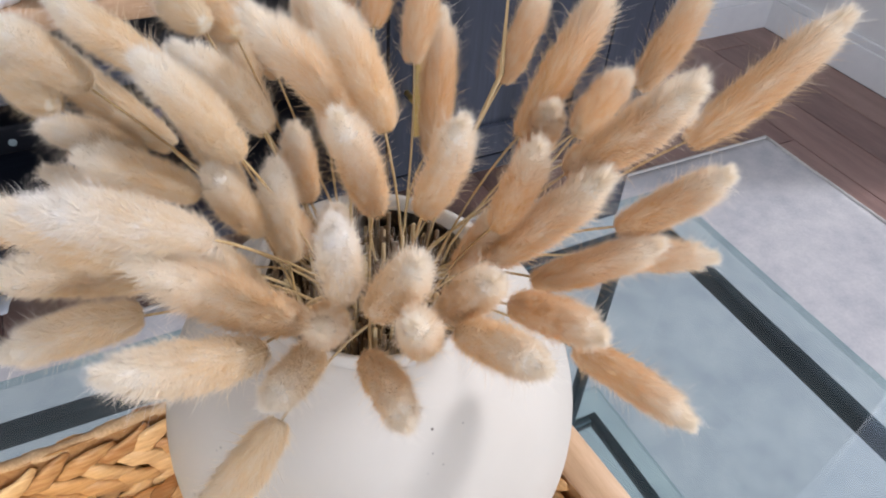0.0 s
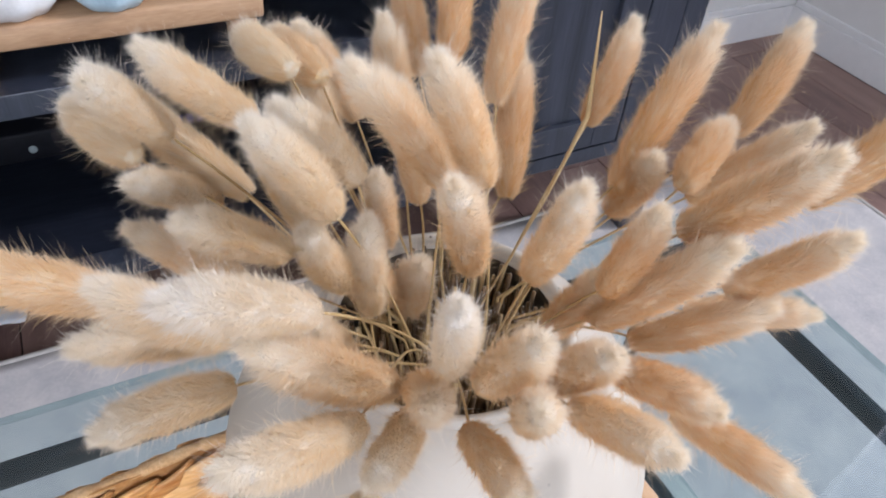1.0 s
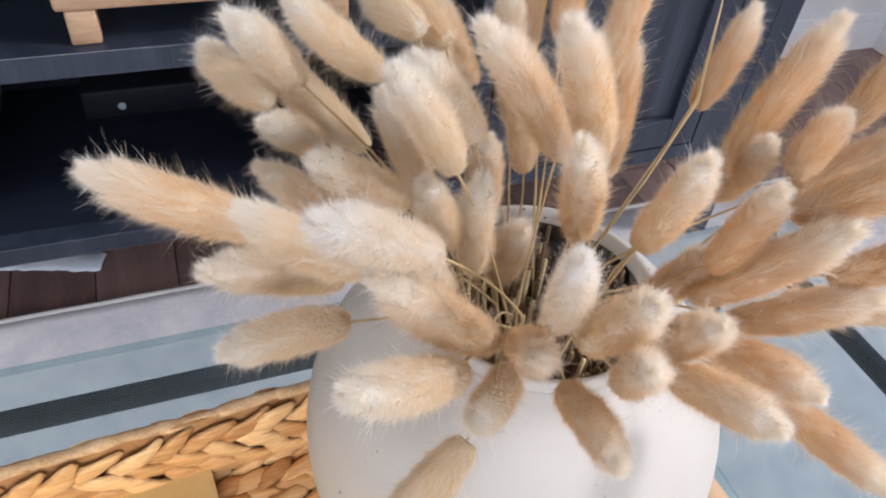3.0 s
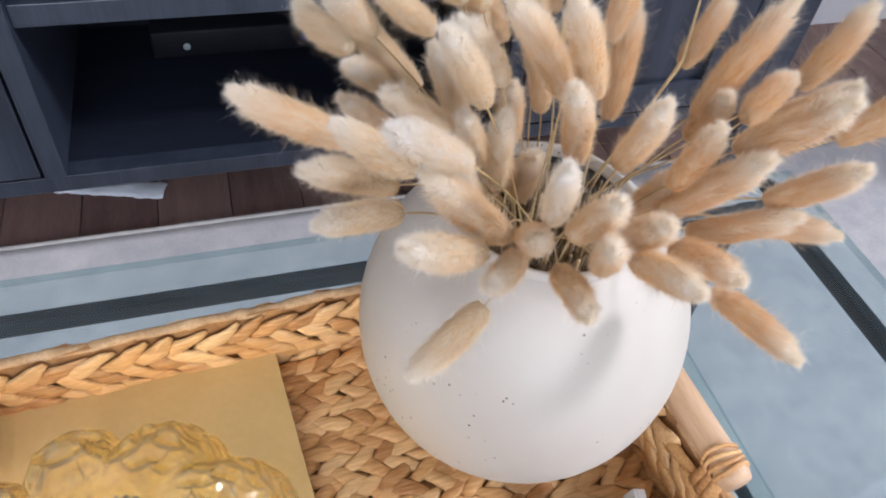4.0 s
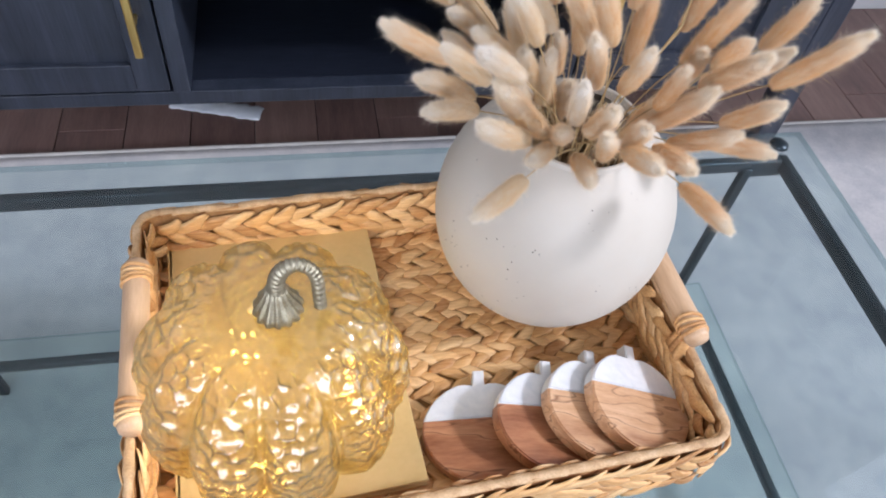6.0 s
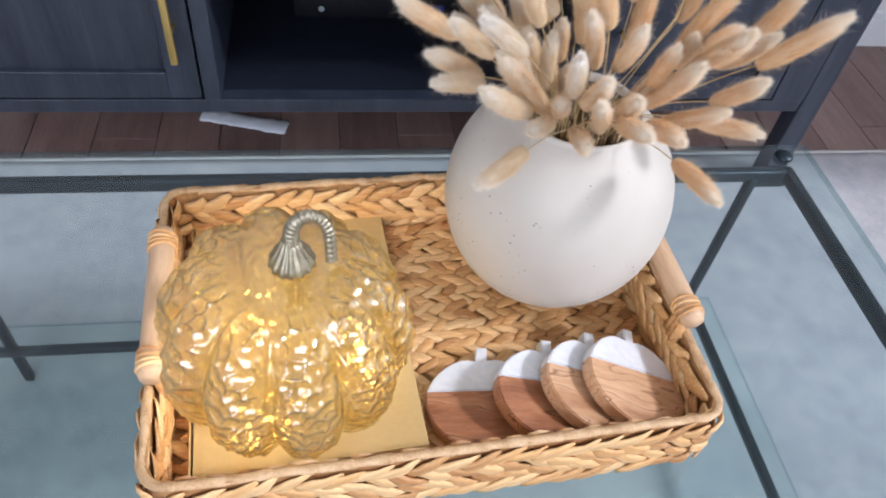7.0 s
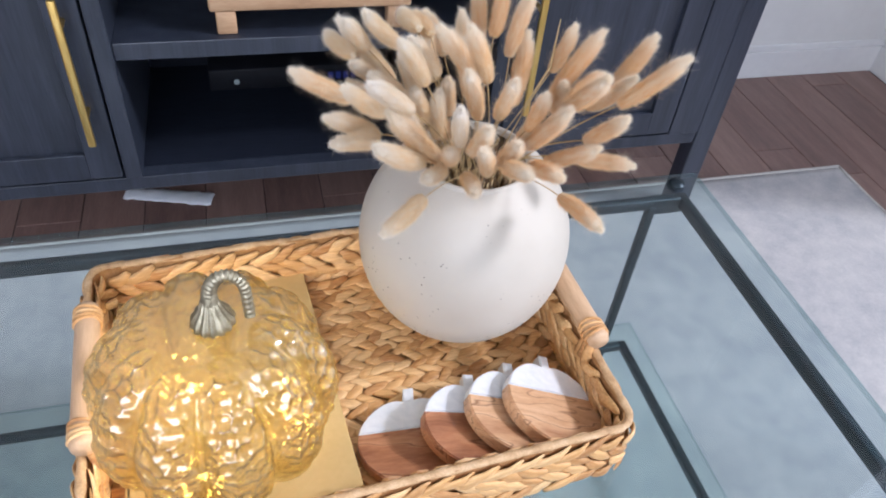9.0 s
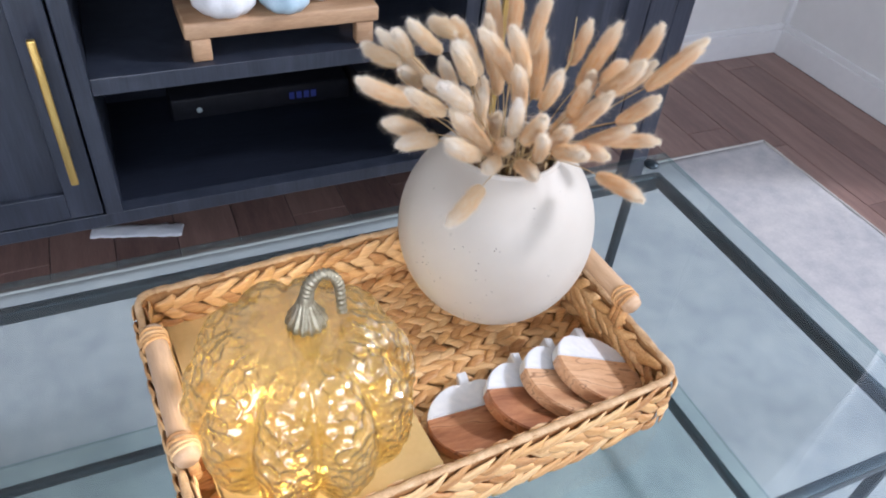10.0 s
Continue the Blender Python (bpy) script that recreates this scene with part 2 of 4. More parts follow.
def glass_material(name, tint, gloss_rough=0.02, least=0.04, most=0.6):
    """Clear pane: tinted straight-through light, with gloss that grows towards grazing views."""
    m, nt, bs = material(name)
    nt.nodes.remove(bs)
    tr = nt.nodes.new("ShaderNodeBsdfTransparent")
    tr.inputs[0].default_value = (*tint, 1)
    out = nt.nodes["Material Output"].inputs[0]
    if not most:
        nt.links.new(tr.outputs[0], out)
        return m, nt, None, None
    gl = nt.nodes.new("ShaderNodeBsdfGlossy")
    gl.inputs["Roughness"].default_value = gloss_rough
    lw = node(nt, "ShaderNodeLayerWeight", Blend=0.5)
    pw = nt.nodes.new("ShaderNodeMath")
    pw.operation, pw.inputs[1].default_value = "POWER", 3.5
    nt.links.new(lw.outputs["Facing"], pw.inputs[0])
    mr = node(nt, "ShaderNodeMapRange")
    mr.inputs["To Min"].default_value, mr.inputs["To Max"].default_value = least, most
    nt.links.new(pw.outputs[0], mr.inputs["Value"])
    mix = nt.nodes.new("ShaderNodeMixShader")
    nt.links.new(mr.outputs[0], mix.inputs[0])
    nt.links.new(tr.outputs[0], mix.inputs[1])
    nt.links.new(gl.outputs[0], mix.inputs[2])
    nt.links.new(mix.outputs[0], out)
    return m, nt, gl, lw


TABLE_GLASS = glass_material("table_glass", (0.73, 0.85, 0.87), 0.0, 0.06, 0.75)[0]
SHELF_GLASS = glass_material("shelf_glass", (0.93, 1.0, 0.975), 0.0, 0.04, 0.5)[0]
UNDER_GLASS = glass_material("glass_underside", (0.97, 1.0, 1.0), most=0)[0]
EDGE_GLASS = glass_material("glass_edge", (0.74, 0.84, 0.84), 0.15, 0.12, 0.5)[0]
WINDOW_GLASS = glass_material("window_glass", (0.97, 0.98, 0.98), 0.0, 0.03, 0.3)[0]


def amber_material():
    """Pale amber glass: part bending light, part straight through, with a strong gloss on its dimples."""
    m, nt, gl, lw = glass_material("amber_glass", (1.0, 0.95, 0.73), 0.035, 0.24, 0.40)
    out = nt.nodes["Material Output"].inputs[0]
    clear = out.links[0].from_socket
    bs = nt.nodes.new("ShaderNodeBsdfPrincipled")
    bs.inputs["Roughness"].default_value = 0.04
    bs.inputs["Base Color"].default_value = (1.0, 0.95, 0.73, 1)
    bs.inputs["Transmission Weight"].default_value = 1.0
    bs.inputs["IOR"].default_value = 1.24
    vec = coords(nt, (1, 1, 1.25))
    vor = node(nt, "ShaderNodeTexVoronoi", Scale=95.0)
    vor.feature = "SMOOTH_F1"
    nt.links.new(vec, vor.inputs["Vector"])
    b = node(nt, "ShaderNodeBump", Strength=0.06, Distance=0.002)
    nt.links.new(vor.outputs["Distance"], b.inputs["Height"])
    for n in (gl, lw, bs):
        nt.links.new(b.outputs[0], n.inputs["Normal"])
    mix = node(nt, "ShaderNodeMixShader", Fac=0.5)
    nt.links.new(clear, mix.inputs[1])
    nt.links.new(bs.outputs[0], mix.inputs[2])
    nt.links.new(mix.outputs[0], out)
    return m


AMBER = amber_material()


def glow_material(name, color, strength):
    m, nt, bs = material(name)
    bs.inputs["Base Color"].default_value = (*(c * 0.1 for c in color), 1)
    bs.inputs["Emission Color"].default_value = (*color, 1)
    bs.inputs["Emission Strength"].default_value = strength
    return m


BULB = glow_material("warm_bulb", (1.0, 0.62, 0.16), BULB_POWER)
LED_BLUE = glow_material("blue_digits", (0.10, 0.16, 0.9), 0.05)
LED_WHITE = glow_material("white_led", (0.6, 0.75, 0.8), 0.15)


# ---- mesh helpers ----
def link_mesh(name, bm, mat, parent=None, label="", m=None, smooth=True):
    data = bpy.data.meshes.new(name)
    bm.to_mesh(data)
    bm.free()
    if smooth:
        data.polygons.foreach_set("use_smooth", [True] * len(data.polygons))
    for one in (mat if isinstance(mat, (list, tuple)) else (mat,)):
        data.materials.append(one)
    ob = new(name, data)
    if parent is not None:
        ob.parent = parent
    if m is not None:
        ob.matrix_local = m
    if label:
        ob["label"] = label
    return ob


def part(name, bm, mat, parent, label="", m=None, smooth=True):
    return link_mesh(name, bm, mat, parent, label, m, smooth)


def thing(name, label, category, m=None, group="", kind=""):
    ob = new(name)
    ob.empty_display_size = 0.05
    if m is not None:
        ob.matrix_world = m
    return tagged(ob, label, category, group, kind)


def box(x0, x1, y0, y1, z0, z1, bevel=0.0, bm=None):
    own = bmesh.new()
    bmesh.ops.create_cube(own, size=1.0, matrix=Matrix.LocRotScale(((x0 + x1) / 2, (y0 + y1) / 2, (z0 + z1) / 2), None, (x1 - x0, y1 - y0, z1 - z0)))
    if bevel:
        bmesh.ops.bevel(own, geom=own.edges[:], offset=bevel, segments=2, affect="EDGES", profile=0.5)
    if bm is None:
        return own
    tmp = bpy.data.meshes.new("tmp")
    own.to_mesh(tmp)
    own.free()
    bm.from_mesh(tmp)
    bpy.data.meshes.remove(tmp)
    return bm


def tube(points, radii, sides=10, bm=None, caps=True):
    bm = bm or bmesh.new()
    pts = [Vector(p) for p in points]
    rings = []
    side = None
    for i, p in enumerate(pts):
        d = (pts[min(i + 1, len(pts) - 1)] - pts[max(i - 1, 0)]).normalized()
        if side is None:
            side = d.cross(Vector((0.3, 0.2, 0.9)) if abs(d.z) < 0.9 else Vector((1, 0.1, 0))).normalized()
        side = (side - d * side.dot(d)).normalized()
        up = d.cross(side)
        r = radii[i] if isinstance(radii, (list, tuple)) else radii
        rings.append([bm.verts.new(p + (side * math.cos(a) + up * math.sin(a)) * r) for a in (2 * math.pi * k / sides for k in range(sides))])
    for a, b in zip(rings, rings[1:]):
        for k in range(sides):
            bm.faces.new((a[k], a[(k + 1) % sides], b[(k + 1) % sides], b[k]))
    if caps:
        bm.faces.new(rings[0][::-1])
        bm.faces.new(rings[-1])
    return bm


def lathe(profile, sides=64, bm=None, shape=None, caps=(True, True)):
    """A turned body; shape(angle, r, z) may push each point."""
    bm = bm or bmesh.new()
    rings = []
    for r, z in profile:
        ring = []
        for k in range(sides):
            a = 2 * math.pi * k / sides
            rr, zz = shape(a, r, z) if shape else (r, z)
            ring.append(bm.verts.new((rr * math.cos(a), rr * math.sin(a), zz)))
        rings.append(ring)
    for a, b in zip(rings, rings[1:]):
        for k in range(sides):
            bm.faces.new((a[k], a[(k + 1) % sides], b[(k + 1) % sides], b[k]))
    if caps[0]:
        bm.faces.new(rings[0][::-1])
    if caps[1]:
        bm.faces.new(rings[-1])
    return bm


# ---- the room ----
X0, X1, Y0, Y1, ZC = -2.6, 1.86, -2.75, 1.235, 2.45
T = 0.12


def structure(name, label, category, bm, mat):
    return tagged(link_mesh(name, bm, mat, smooth=False), label, category, kind="structure")


structure("ceiling", "flat white painted ceiling", "ceiling", box(X0 - T, X1 + T, Y0 - T, Y1 + T, ZC, ZC + 0.1), CEILING_PAINT)
structure("wall_north", "plain white painted wall behind the cabinet", "wall", box(X0 - T, X1 + T, Y1, Y1 + T, 0, ZC), WALL_PAINT)
structure("wall_west", "plain white painted wall", "wall", box(X0 - T, X0, Y0, Y1, 0, ZC), WALL_PAINT)


def wall_with_opening(name, axis, at, lo, hi, w0, w1, h0, h1):
    bm = bmesh.new()
    for a0, a1, z0, z1 in ((lo, w0, 0, ZC), (w1, hi, 0, ZC), (w0, w1, 0, h0), (w0, w1, h1, ZC)):
        if axis == "x":
            box(at, at + T, a0, a1, z0, z1, bm=bm)
        else:
            box(a0, a1, at - T, at, z0, z1, bm=bm)
    return bm


structure("wall_east", "white painted wall with a window", "wall", wall_with_opening("wall_east", "x", X1, Y0, Y1, -1.27, 0.43, 0.22, 2.40), WALL_PAINT)
structure("wall_south", "white painted wall with a wide window", "wall", wall_with_opening("wall_south", "y", Y0, X0 - T, X1 + T, -2.05, 0.35, 0.75, 2.25), WALL_PAINT)


def window(name, m, width, height):
    w = thing(name, "white framed window letting in daylight", "window", m, kind="structure")
    bm = bmesh.new()
    h, v, f = width / 2, height / 2, 0.04
    for a, b, c, d in ((-h, h, v - f, v), (-h, h, -v, -v + f), (-h, -h + f, -v + f, v - f), (h - f, h, -v + f, v - f), (-0.02, 0.02, -v + f, v - f)):
        box(a, b, -0.02, 0.02, c, d, bm=bm)
    part("window_frame", bm, TRIM_PAINT, w, smooth=False)
    for a, b in ((-h + f, -0.02), (0.02, h - f)):
        pane = part("pane", box(a, b, -0.003, 0.003, -v + f, v - f), WINDOW_GLASS, w, smooth=False)
        pane.visible_shadow = False
    return w


window("window_1", pose(X1 + 0.03, -0.42, 1.31, 0, 0, 90), 1.7, 2.18)
window("window_2", pose(-0.85, Y0 - 0.03, 1.5), 2.4, 1.5)


def baseboard(name, m, length):
    bm = box(0, length, -0.014, 0, 0, 0.085, 0.002)
    box(0, length, -0.010, 0, 0.085, 0.105, 0.003, bm)
    ob = structure(name, "white painted baseboard along the wall", "baseboard", bm, TRIM_PAINT)
    ob.matrix_world = m


baseboard("baseboard_north", pose(X0, Y1, 0), X1 - X0)
baseboard("baseboard_east", pose(X1, Y1 - 0.014, 0, 0, 0, -90), Y1 - Y0 - 0.014)
trim = structure("trim", "white painted corner trim", "trim", box(X1 - 0.02, X1, Y1 - 0.02, Y1, 0.105, ZC, 0.003), TRIM_PAINT)

# rug under the table
bm = bmesh.new()
RX0, RX1, RY0, RY1 = -1.25, 1.395, -1.10, 0.765
nx, ny = 120, 90
grid = [[bm.verts.new((RX0 + (RX1 - RX0) * i / nx, RY0 + (RY1 - RY0) * j / ny, 0.009 + 0.0015 * noise.noise(Vector((i * 0.7, j * 0.7, 3))))) for j in range(ny + 1)] for i in range(nx + 1)]
for i in range(nx):
    for j in range(ny):
        bm.faces.new((grid[i][j], grid[i + 1][j], grid[i + 1][j + 1], grid[i][j + 1]))
edge = [e for e in bm.edges if e.is_boundary]
ret = bmesh.ops.extrude_edge_only(bm, edges=edge)
for v in ret["geom"]:
    if isinstance(v, bmesh.types.BMVert):
        v.co.z = 0.0005
rug = tagged(link_mesh("rug", bm, RUG), "light grey low pile rug under the coffee table", "rug")
HEM = grain_material("rug_hem", (0.48, 0.45, 0.42), (0.55, 0.52, 0.48), (0.61, 0.58, 0.54), 60.0, 0.9, bumps=0.5)
for a, b in (((RX0, RY0), (RX1, RY0)), ((RX1, RY0), (RX1, RY1)), ((RX1, RY1), (RX0, RY1)), ((RX0, RY1), (RX0, RY0))):
    ends = [Vector((*a, 0.008)), Vector((*b, 0.008))]
    line = [ends[0].lerp(ends[1], k / 40) + Vector((0, 0, 0.0012 * noise.noise(Vector((k * 0.9, a[0], 2))))) for k in range(41)]
    part("hem", tube(line, 0.0045, 8), HEM, rug, "pale stitched hem of the rug")


# ---- black media cabinet ----
CX0, CX1, CY, CD = -0.77, 0.898, 0.668, 0.40
CB, CT = 0.198, 0.72


def door(parent, x0, x1, handle_x):
    z0, z1 = 0.232, CT - 0.03
    y = CY
    d = part("door", box(x0, x1, y + 0.010, y + 0.020, z0, z1), CABINET_BLACK, parent, "black stained framed door", smooth=False)
    fw = 0.052
    bm = box(x0, x0 + fw, y, y + 0.010, z0, z1, 0.0015)
    box(x1 - fw, x1, y, y + 0.010, z0, z1, 0.0015, bm)
    box(x0 + fw, x1 - fw, y, y + 0.010, z0, z0 + fw, 0.0015, bm)
    box(x0 + fw, x1 - fw, y, y + 0.010, z1 - fw, z1, 0.0015, bm)
    part("door_frame", bm, CABINET_BLACK, d, smooth=False)
    bm = box(handle_x - 0.006, handle_x + 0.006, y - 0.040, y - 0.030, 0.326, 0.578, 0.0025)
    for z in (0.375, 0.530):
        tube([(handle_x, y, z), (handle_x, y - 0.032, z)], 0.0045, 10, bm)
    part("handle", bm, BRASS, d, "slim brushed brass bar handle")


def media_cabinet():
    c = thing("media_cabinet", "black stained wooden media cabinet with slim brass handles", "cabinet", pose(0, 0, 0))
    y0, y1 = CY + 0.004, CY + CD
    part("bottom_panel", box(CX0 + 0.03, CX1 - 0.046, y0, y1, CB, 0.226, 0.002), CABINET_BLACK, c, smooth=False)
    # thin added sheet that carries the bay's shade colour over its floor
    part("bay_floor", box(-0.268, 0.372, CY + 0.034, y1 - 0.012, 0.2255, 0.2275), CABINET_INSIDE_SHADE, c, smooth=False)
    part("top_panel", box(CX0 - 0.01, CX1 + 0.01, CY - 0.02, y1 + 0.01, CT, CT + 0.03, 0.003), CABINET_BLACK, c, smooth=False)
    part("back_panel", box(CX0 + 0.03, CX1 - 0.03, y1 - 0.012, y1, 0.226, CT), CABINET_INSIDE_SHADE, c, smooth=False)
    for x0, x1 in ((CX0, CX0 + 0.046), (CX1 - 0.046, CX1)):
        part("side_post", box(x0, x1, CY, CY + 0.045, 0, CT, 0.003), CABINET_BLACK, c, smooth=False)
        part("rear_post", box(x0, x1, y1 - 0.045, y1, 0, CT, 0.003), CABINET_BLACK, c, smooth=False)
        part("side_panel", box(x0 + 0.012, x1 - 0.012, CY + 0.045, y1 - 0.045, CB, CT), CABINET_BLACK, c, smooth=False)
    for x0, x1 in ((-0.296, -0.268), (0.372, 0.400)):
        part("divider", box(x0, x1, CY + 0.001, y1 - 0.012, 0.226, CT, 0.0015), CABINET_BLACK, c, smooth=False)
    part("shelf", box(-0.268, 0.372, CY + 0.012, y1 - 0.012, 0.452, 0.482, 0.0015), CABINET_BLACK, c, smooth=False)
    door(c, CX0 + 0.050, -0.300, -0.326)
    door(c, 0.404, CX1 - 0.118, 0.431)
    part("stile", box(CX1 - 0.114, CX1 - 0.046, CY + 0.001, CY + 0.02, 0.226, CT, 0.0015), CABINET_BLACK, c, smooth=False)
    return c


media_cabinet()

# black player on the bay floor
player = thing("media_player", "black plastic media player with a small lit display", "media player", pose(0.045, 1.000, 0.226))
part("case", box(-0.19, 0.19, -0.06, 0.045, 0.004, 0.052, 0.004), BLACK_PLASTIC, player)
for dx in (-0.15, 0.15):
    for dy in (-0.045, 0.03):
        part("foot", tube([(dx, dy, 0), (dx, dy, 0.005)], 0.008, 10), BLACK_PLASTIC, player)
part("power_light", tube([(-0.135, -0.0605, 0.024), (-0.135, -0.062, 0.024)], 0.006, 12), LED_WHITE, player, "small pale power light")
bm = bmesh.new()
for k in range(4):
    box(0.055 + 0.016 * k, 0.066 + 0.016 * k, -0.0615, -0.0600, 0.020, 0.036, bm=bm)
part("display", bm, LED_BLUE, player, "dim blue display bars", smooth=False)

# small black box beside the player
hub = thing("set_top_box", "small black plastic set-top box beside the media player", "set-top box", pose(0.302, 0.985, 0.2275))
part("case", box(-0.050, 0.050, -0.045, 0.045, 0.004, 0.058, 0.005), BLACK_PLASTIC, hub)
part("top_plate", box(-0.046, 0.046, -0.041, 0.041, 0.058, 0.0595), CABINET_BLACK, hub, "matte dark top plate", smooth=False)
for dx in (-0.035, 0.035):
    for dy in (-0.03, 0.03):
        part("foot", tube([(dx, dy, 0), (dx, dy, 0.005)], 0.006, 10), BLACK_PLASTIC, hub)

# pale wooden riser on the shelf with glazed ornaments
riser = thing("wooden_riser", "pale wooden display riser standing on the cabinet shelf", "riser", pose(0.05, 0.765, 0.482))
part("board", box(-0.165, 0.165, -0.072, 0.060, 0.040, 0.068, 0.004), PALE_WOOD, riser)
for x in (-0.140, 0.140):
    for y in (-0.058, 0.046):
        part("leg", box(x - 0.016, x + 0.016, y - 0.012, y + 0.012, 0, 0.040, 0.003), PALE_WOOD, riser)


def lobed_ornament(x, y, r, h, mat, label, lobes):
    o = thing("ceramic_ornament", label, "ornament", pose(x, y, 0.550), group="ornaments on the riser")
    prof = [(0.25 * r, 0.0), (0.7 * r, 0.03 * h), (0.95 * r, 0.25 * h), (r, 0.5 * h), (0.86 * r, 0.78 * h), (0.5 * r, 0.96 * h), (0.15 * r, 0.93 * h)]
    part("body", lathe(prof, 48, shape=lambda a, q, z: (q * (0.92 + 0.08 * abs(math.cos(a * lobes / 2))), z)), mat, o)
    part("stalk", tube([(0, 0, 0.9 * h), (0.002, 0, 1.08 * h), (0.008, 0, 1.2 * h)], [0.006, 0.005, 0.004], 8), PALE_WOOD, o)


lobed_ornament(-0.040, 0.735, 0.058, 0.07, ORNAMENT_WHITE, "white glazed lobed ornament on the wooden riser", 9)
lobed_ornament(0.058, 0.722, 0.046, 0.06, ORNAMENT_BLUE, "pale blue glazed lobed ornament on the wooden riser", 8)
lobed_ornament(0.125, 0.755, 0.034, 0.05, ORNAMENT_WHITE, "small white glazed ornament on the wooden riser", 8)

# white wrapper lying on the floor under the cabinet
bm = bmesh.new()
cols = 26
rows_ = []
for i in range(cols):
    u = i / (cols - 1)
    ring = []
    for j in range(7):
        v = j / 6 - 0.5
        wdt = 0.050 * (0.75 + 0.35 * abs(noise.noise(Vector((u * 7, 0, 1)))))
        z = 0.003 + 0.012 * (0.25 - v * v) * (1.3 + noise.noise(Vector((u * 16, v * 4, 5)))) + 0.004 * abs(noise.noise(Vector((u * 30, v * 9, 2))))
        ring.append(bm.verts.new((u * 0.19 - 0.095, v * wdt, z)))
    rows_.append(ring)
for a, b in zip(rows_, rows_[1:]):
    for j in range(6):
        bm.faces.new((a[j], b[j], b[j + 1], a[j + 1]))
geom = bmesh.ops.extrude_face_region(bm, geom=bm.faces[:])
for v in geom["geom"]:
    if isinstance(v, bmesh.types.BMVert):
        v.co.z -= 0.0022
wrapper = link_mesh("plastic_wrapper", bm, PAPER, m=pose(-0.263, 0.890, 0.001, 0, 0, -15))
tagged(wrapper, "crumpled white plastic wrapper on the floor under the cabinet", "wrapper")


# ---- glass coffee table ----
TX0, TX1, TY0, TY1 = -0.640, 0.572, -0.310, 0.294
LX0, LX1, LY0, LY1 = -0.602, 0.536, -0.268, 0.257
PX0, PX1, PY0, PY1 = -0.586, 0.521, -0.262, 0.246
LEGS_X, LEGS_Y = (-0.552, 0.486), (-0.265, 0.254)
GZ = 0.435


def coffee_table():
    t = thing("coffee_table", "coffee table with clear greenish glass top and dark metal frame", "coffee table", pose(0, 0, 0))
    bm = box(TX0, TX1, TY0, TY1, GZ - 0.010, GZ, 0.0015)
    for f in bm.faces:
        f.material_index = 0 if f.normal.z > 0.9 else 2 if f.normal.z < -0.9 else 1
    top = part("glass_top", bm, [TABLE_GLASS, EDGE_GLASS, UNDER_GLASS], t, "clear greenish glass top", smooth=False)
    top.visible_shadow = False
    w, leg = 0.0064, 0.0062
    for y in (LY0, LY1):
        part("rail", box(LX0 + w, LX1 - w, y - w, y + w, 0.406, 0.424, 0.002), TABLE_METAL, t)
    for x in (LX0, LX1):
        part("rail", box(x - w, x + w, LY0 - w, LY1 + w, 0.406, 0.424, 0.002), TABLE_METAL, t)
    for y in (PY0, PY1):
        part("stretcher", box(PX0 + leg, PX1 - leg, y - leg, y + leg, 0.086, 0.100, 0.002), TABLE_METAL, t)
    for x in (PX0, PX1):
        part("stretcher", box(x - leg, x + leg, PY0 - leg, PY1 + leg, 0.086, 0.100, 0.002), TABLE_METAL, t)
    bm = box(PX0 - 0.029, PX1 + 0.029, PY0 - 0.038, PY1 + 0.038, 0.1005, 0.1065, 0.001)
    for f in bm.faces:
        f.material_index = 0 if f.normal.z > 0.9 else 2 if f.normal.z < -0.9 else 1
    shelf = part("glass_shelf", bm, [SHELF_GLASS, EDGE_GLASS, UNDER_GLASS], t, "lower clear green glass shelf", smooth=False)
    shelf.visible_shadow = False
    for x in LEGS_X:
        for y in LEGS_Y:
            sx, sy = (1 if x > 0 else -1), (1 if y > 0 else -1)
            part("leg", box(x - leg, x + leg, y - leg, y + leg, 0.009, 0.412, 0.002), TABLE_METAL, t)
            part("bracket", box(min(x, x + sx * 0.052), max(x, x + sx * 0.052), min(y - sy * 0.004, y + sy * 0.012), max(y - sy * 0.004, y + sy * 0.012), 0.396, 0.4235, 0.003), TABLE_METAL, t)
            bm = lathe([(0.011, 0), (0.0125, 0.002), (0.0115, 0.005), (0.006, 0.0075), (0.002, 0.008)], 20)
            part("cap", bm, TABLE_METAL, t, "dark metal cap on the glass", pose(x + sx * 0.040, y + sy * 0.014, GZ))
    return t


coffee_table()


# ---- woven tray ----
TW, TD, TH, TR = 0.492, 0.332, 0.073, 0.024
TRAY = pose(0.0, 0.0, GZ, 0, 0, 3.6)
tray = thing("woven_tray", "woven water hyacinth tray with pale dowel handles on the table", "tray", TRAY)


def rounded(s, w, d, r):
    """A point and outward normal at the length s of a rounded rectangle, from the middle of the front side."""
    sx, sy, arc = w - 2 * r, d - 2 * r, math.pi * r / 2
    total = 2 * (sx + sy) + 4 * arc
    s = (s + sx / 2) % total
    corners = ((w / 2 - r, -d / 2 + r), (w / 2 - r, d / 2 - r), (-w / 2 + r, d / 2 - r), (-w / 2 + r, -d / 2 + r))
    for k, run in enumerate((sx, sy, sx, sy)):
        ang = -math.pi / 2 + k * math.pi / 2
        n = Vector((math.cos(ang), math.sin(ang), 0))
        tdir = Vector((-n.y, n.x, 0))
        c = Vector((*corners[k], 0))
        if s <= run:
            return c + n * r - tdir * (run - s), n
        s -= run
        if s <= arc:
            a = ang + s / r
            n = Vector((math.cos(a), math.sin(a), 0))
            return c + n * r, n
        s -= arc
    return c + n * r, n


def perimeter(w, d, r):
    return 2 * (w - 2 * r + d - 2 * r) + 2 * math.pi * r


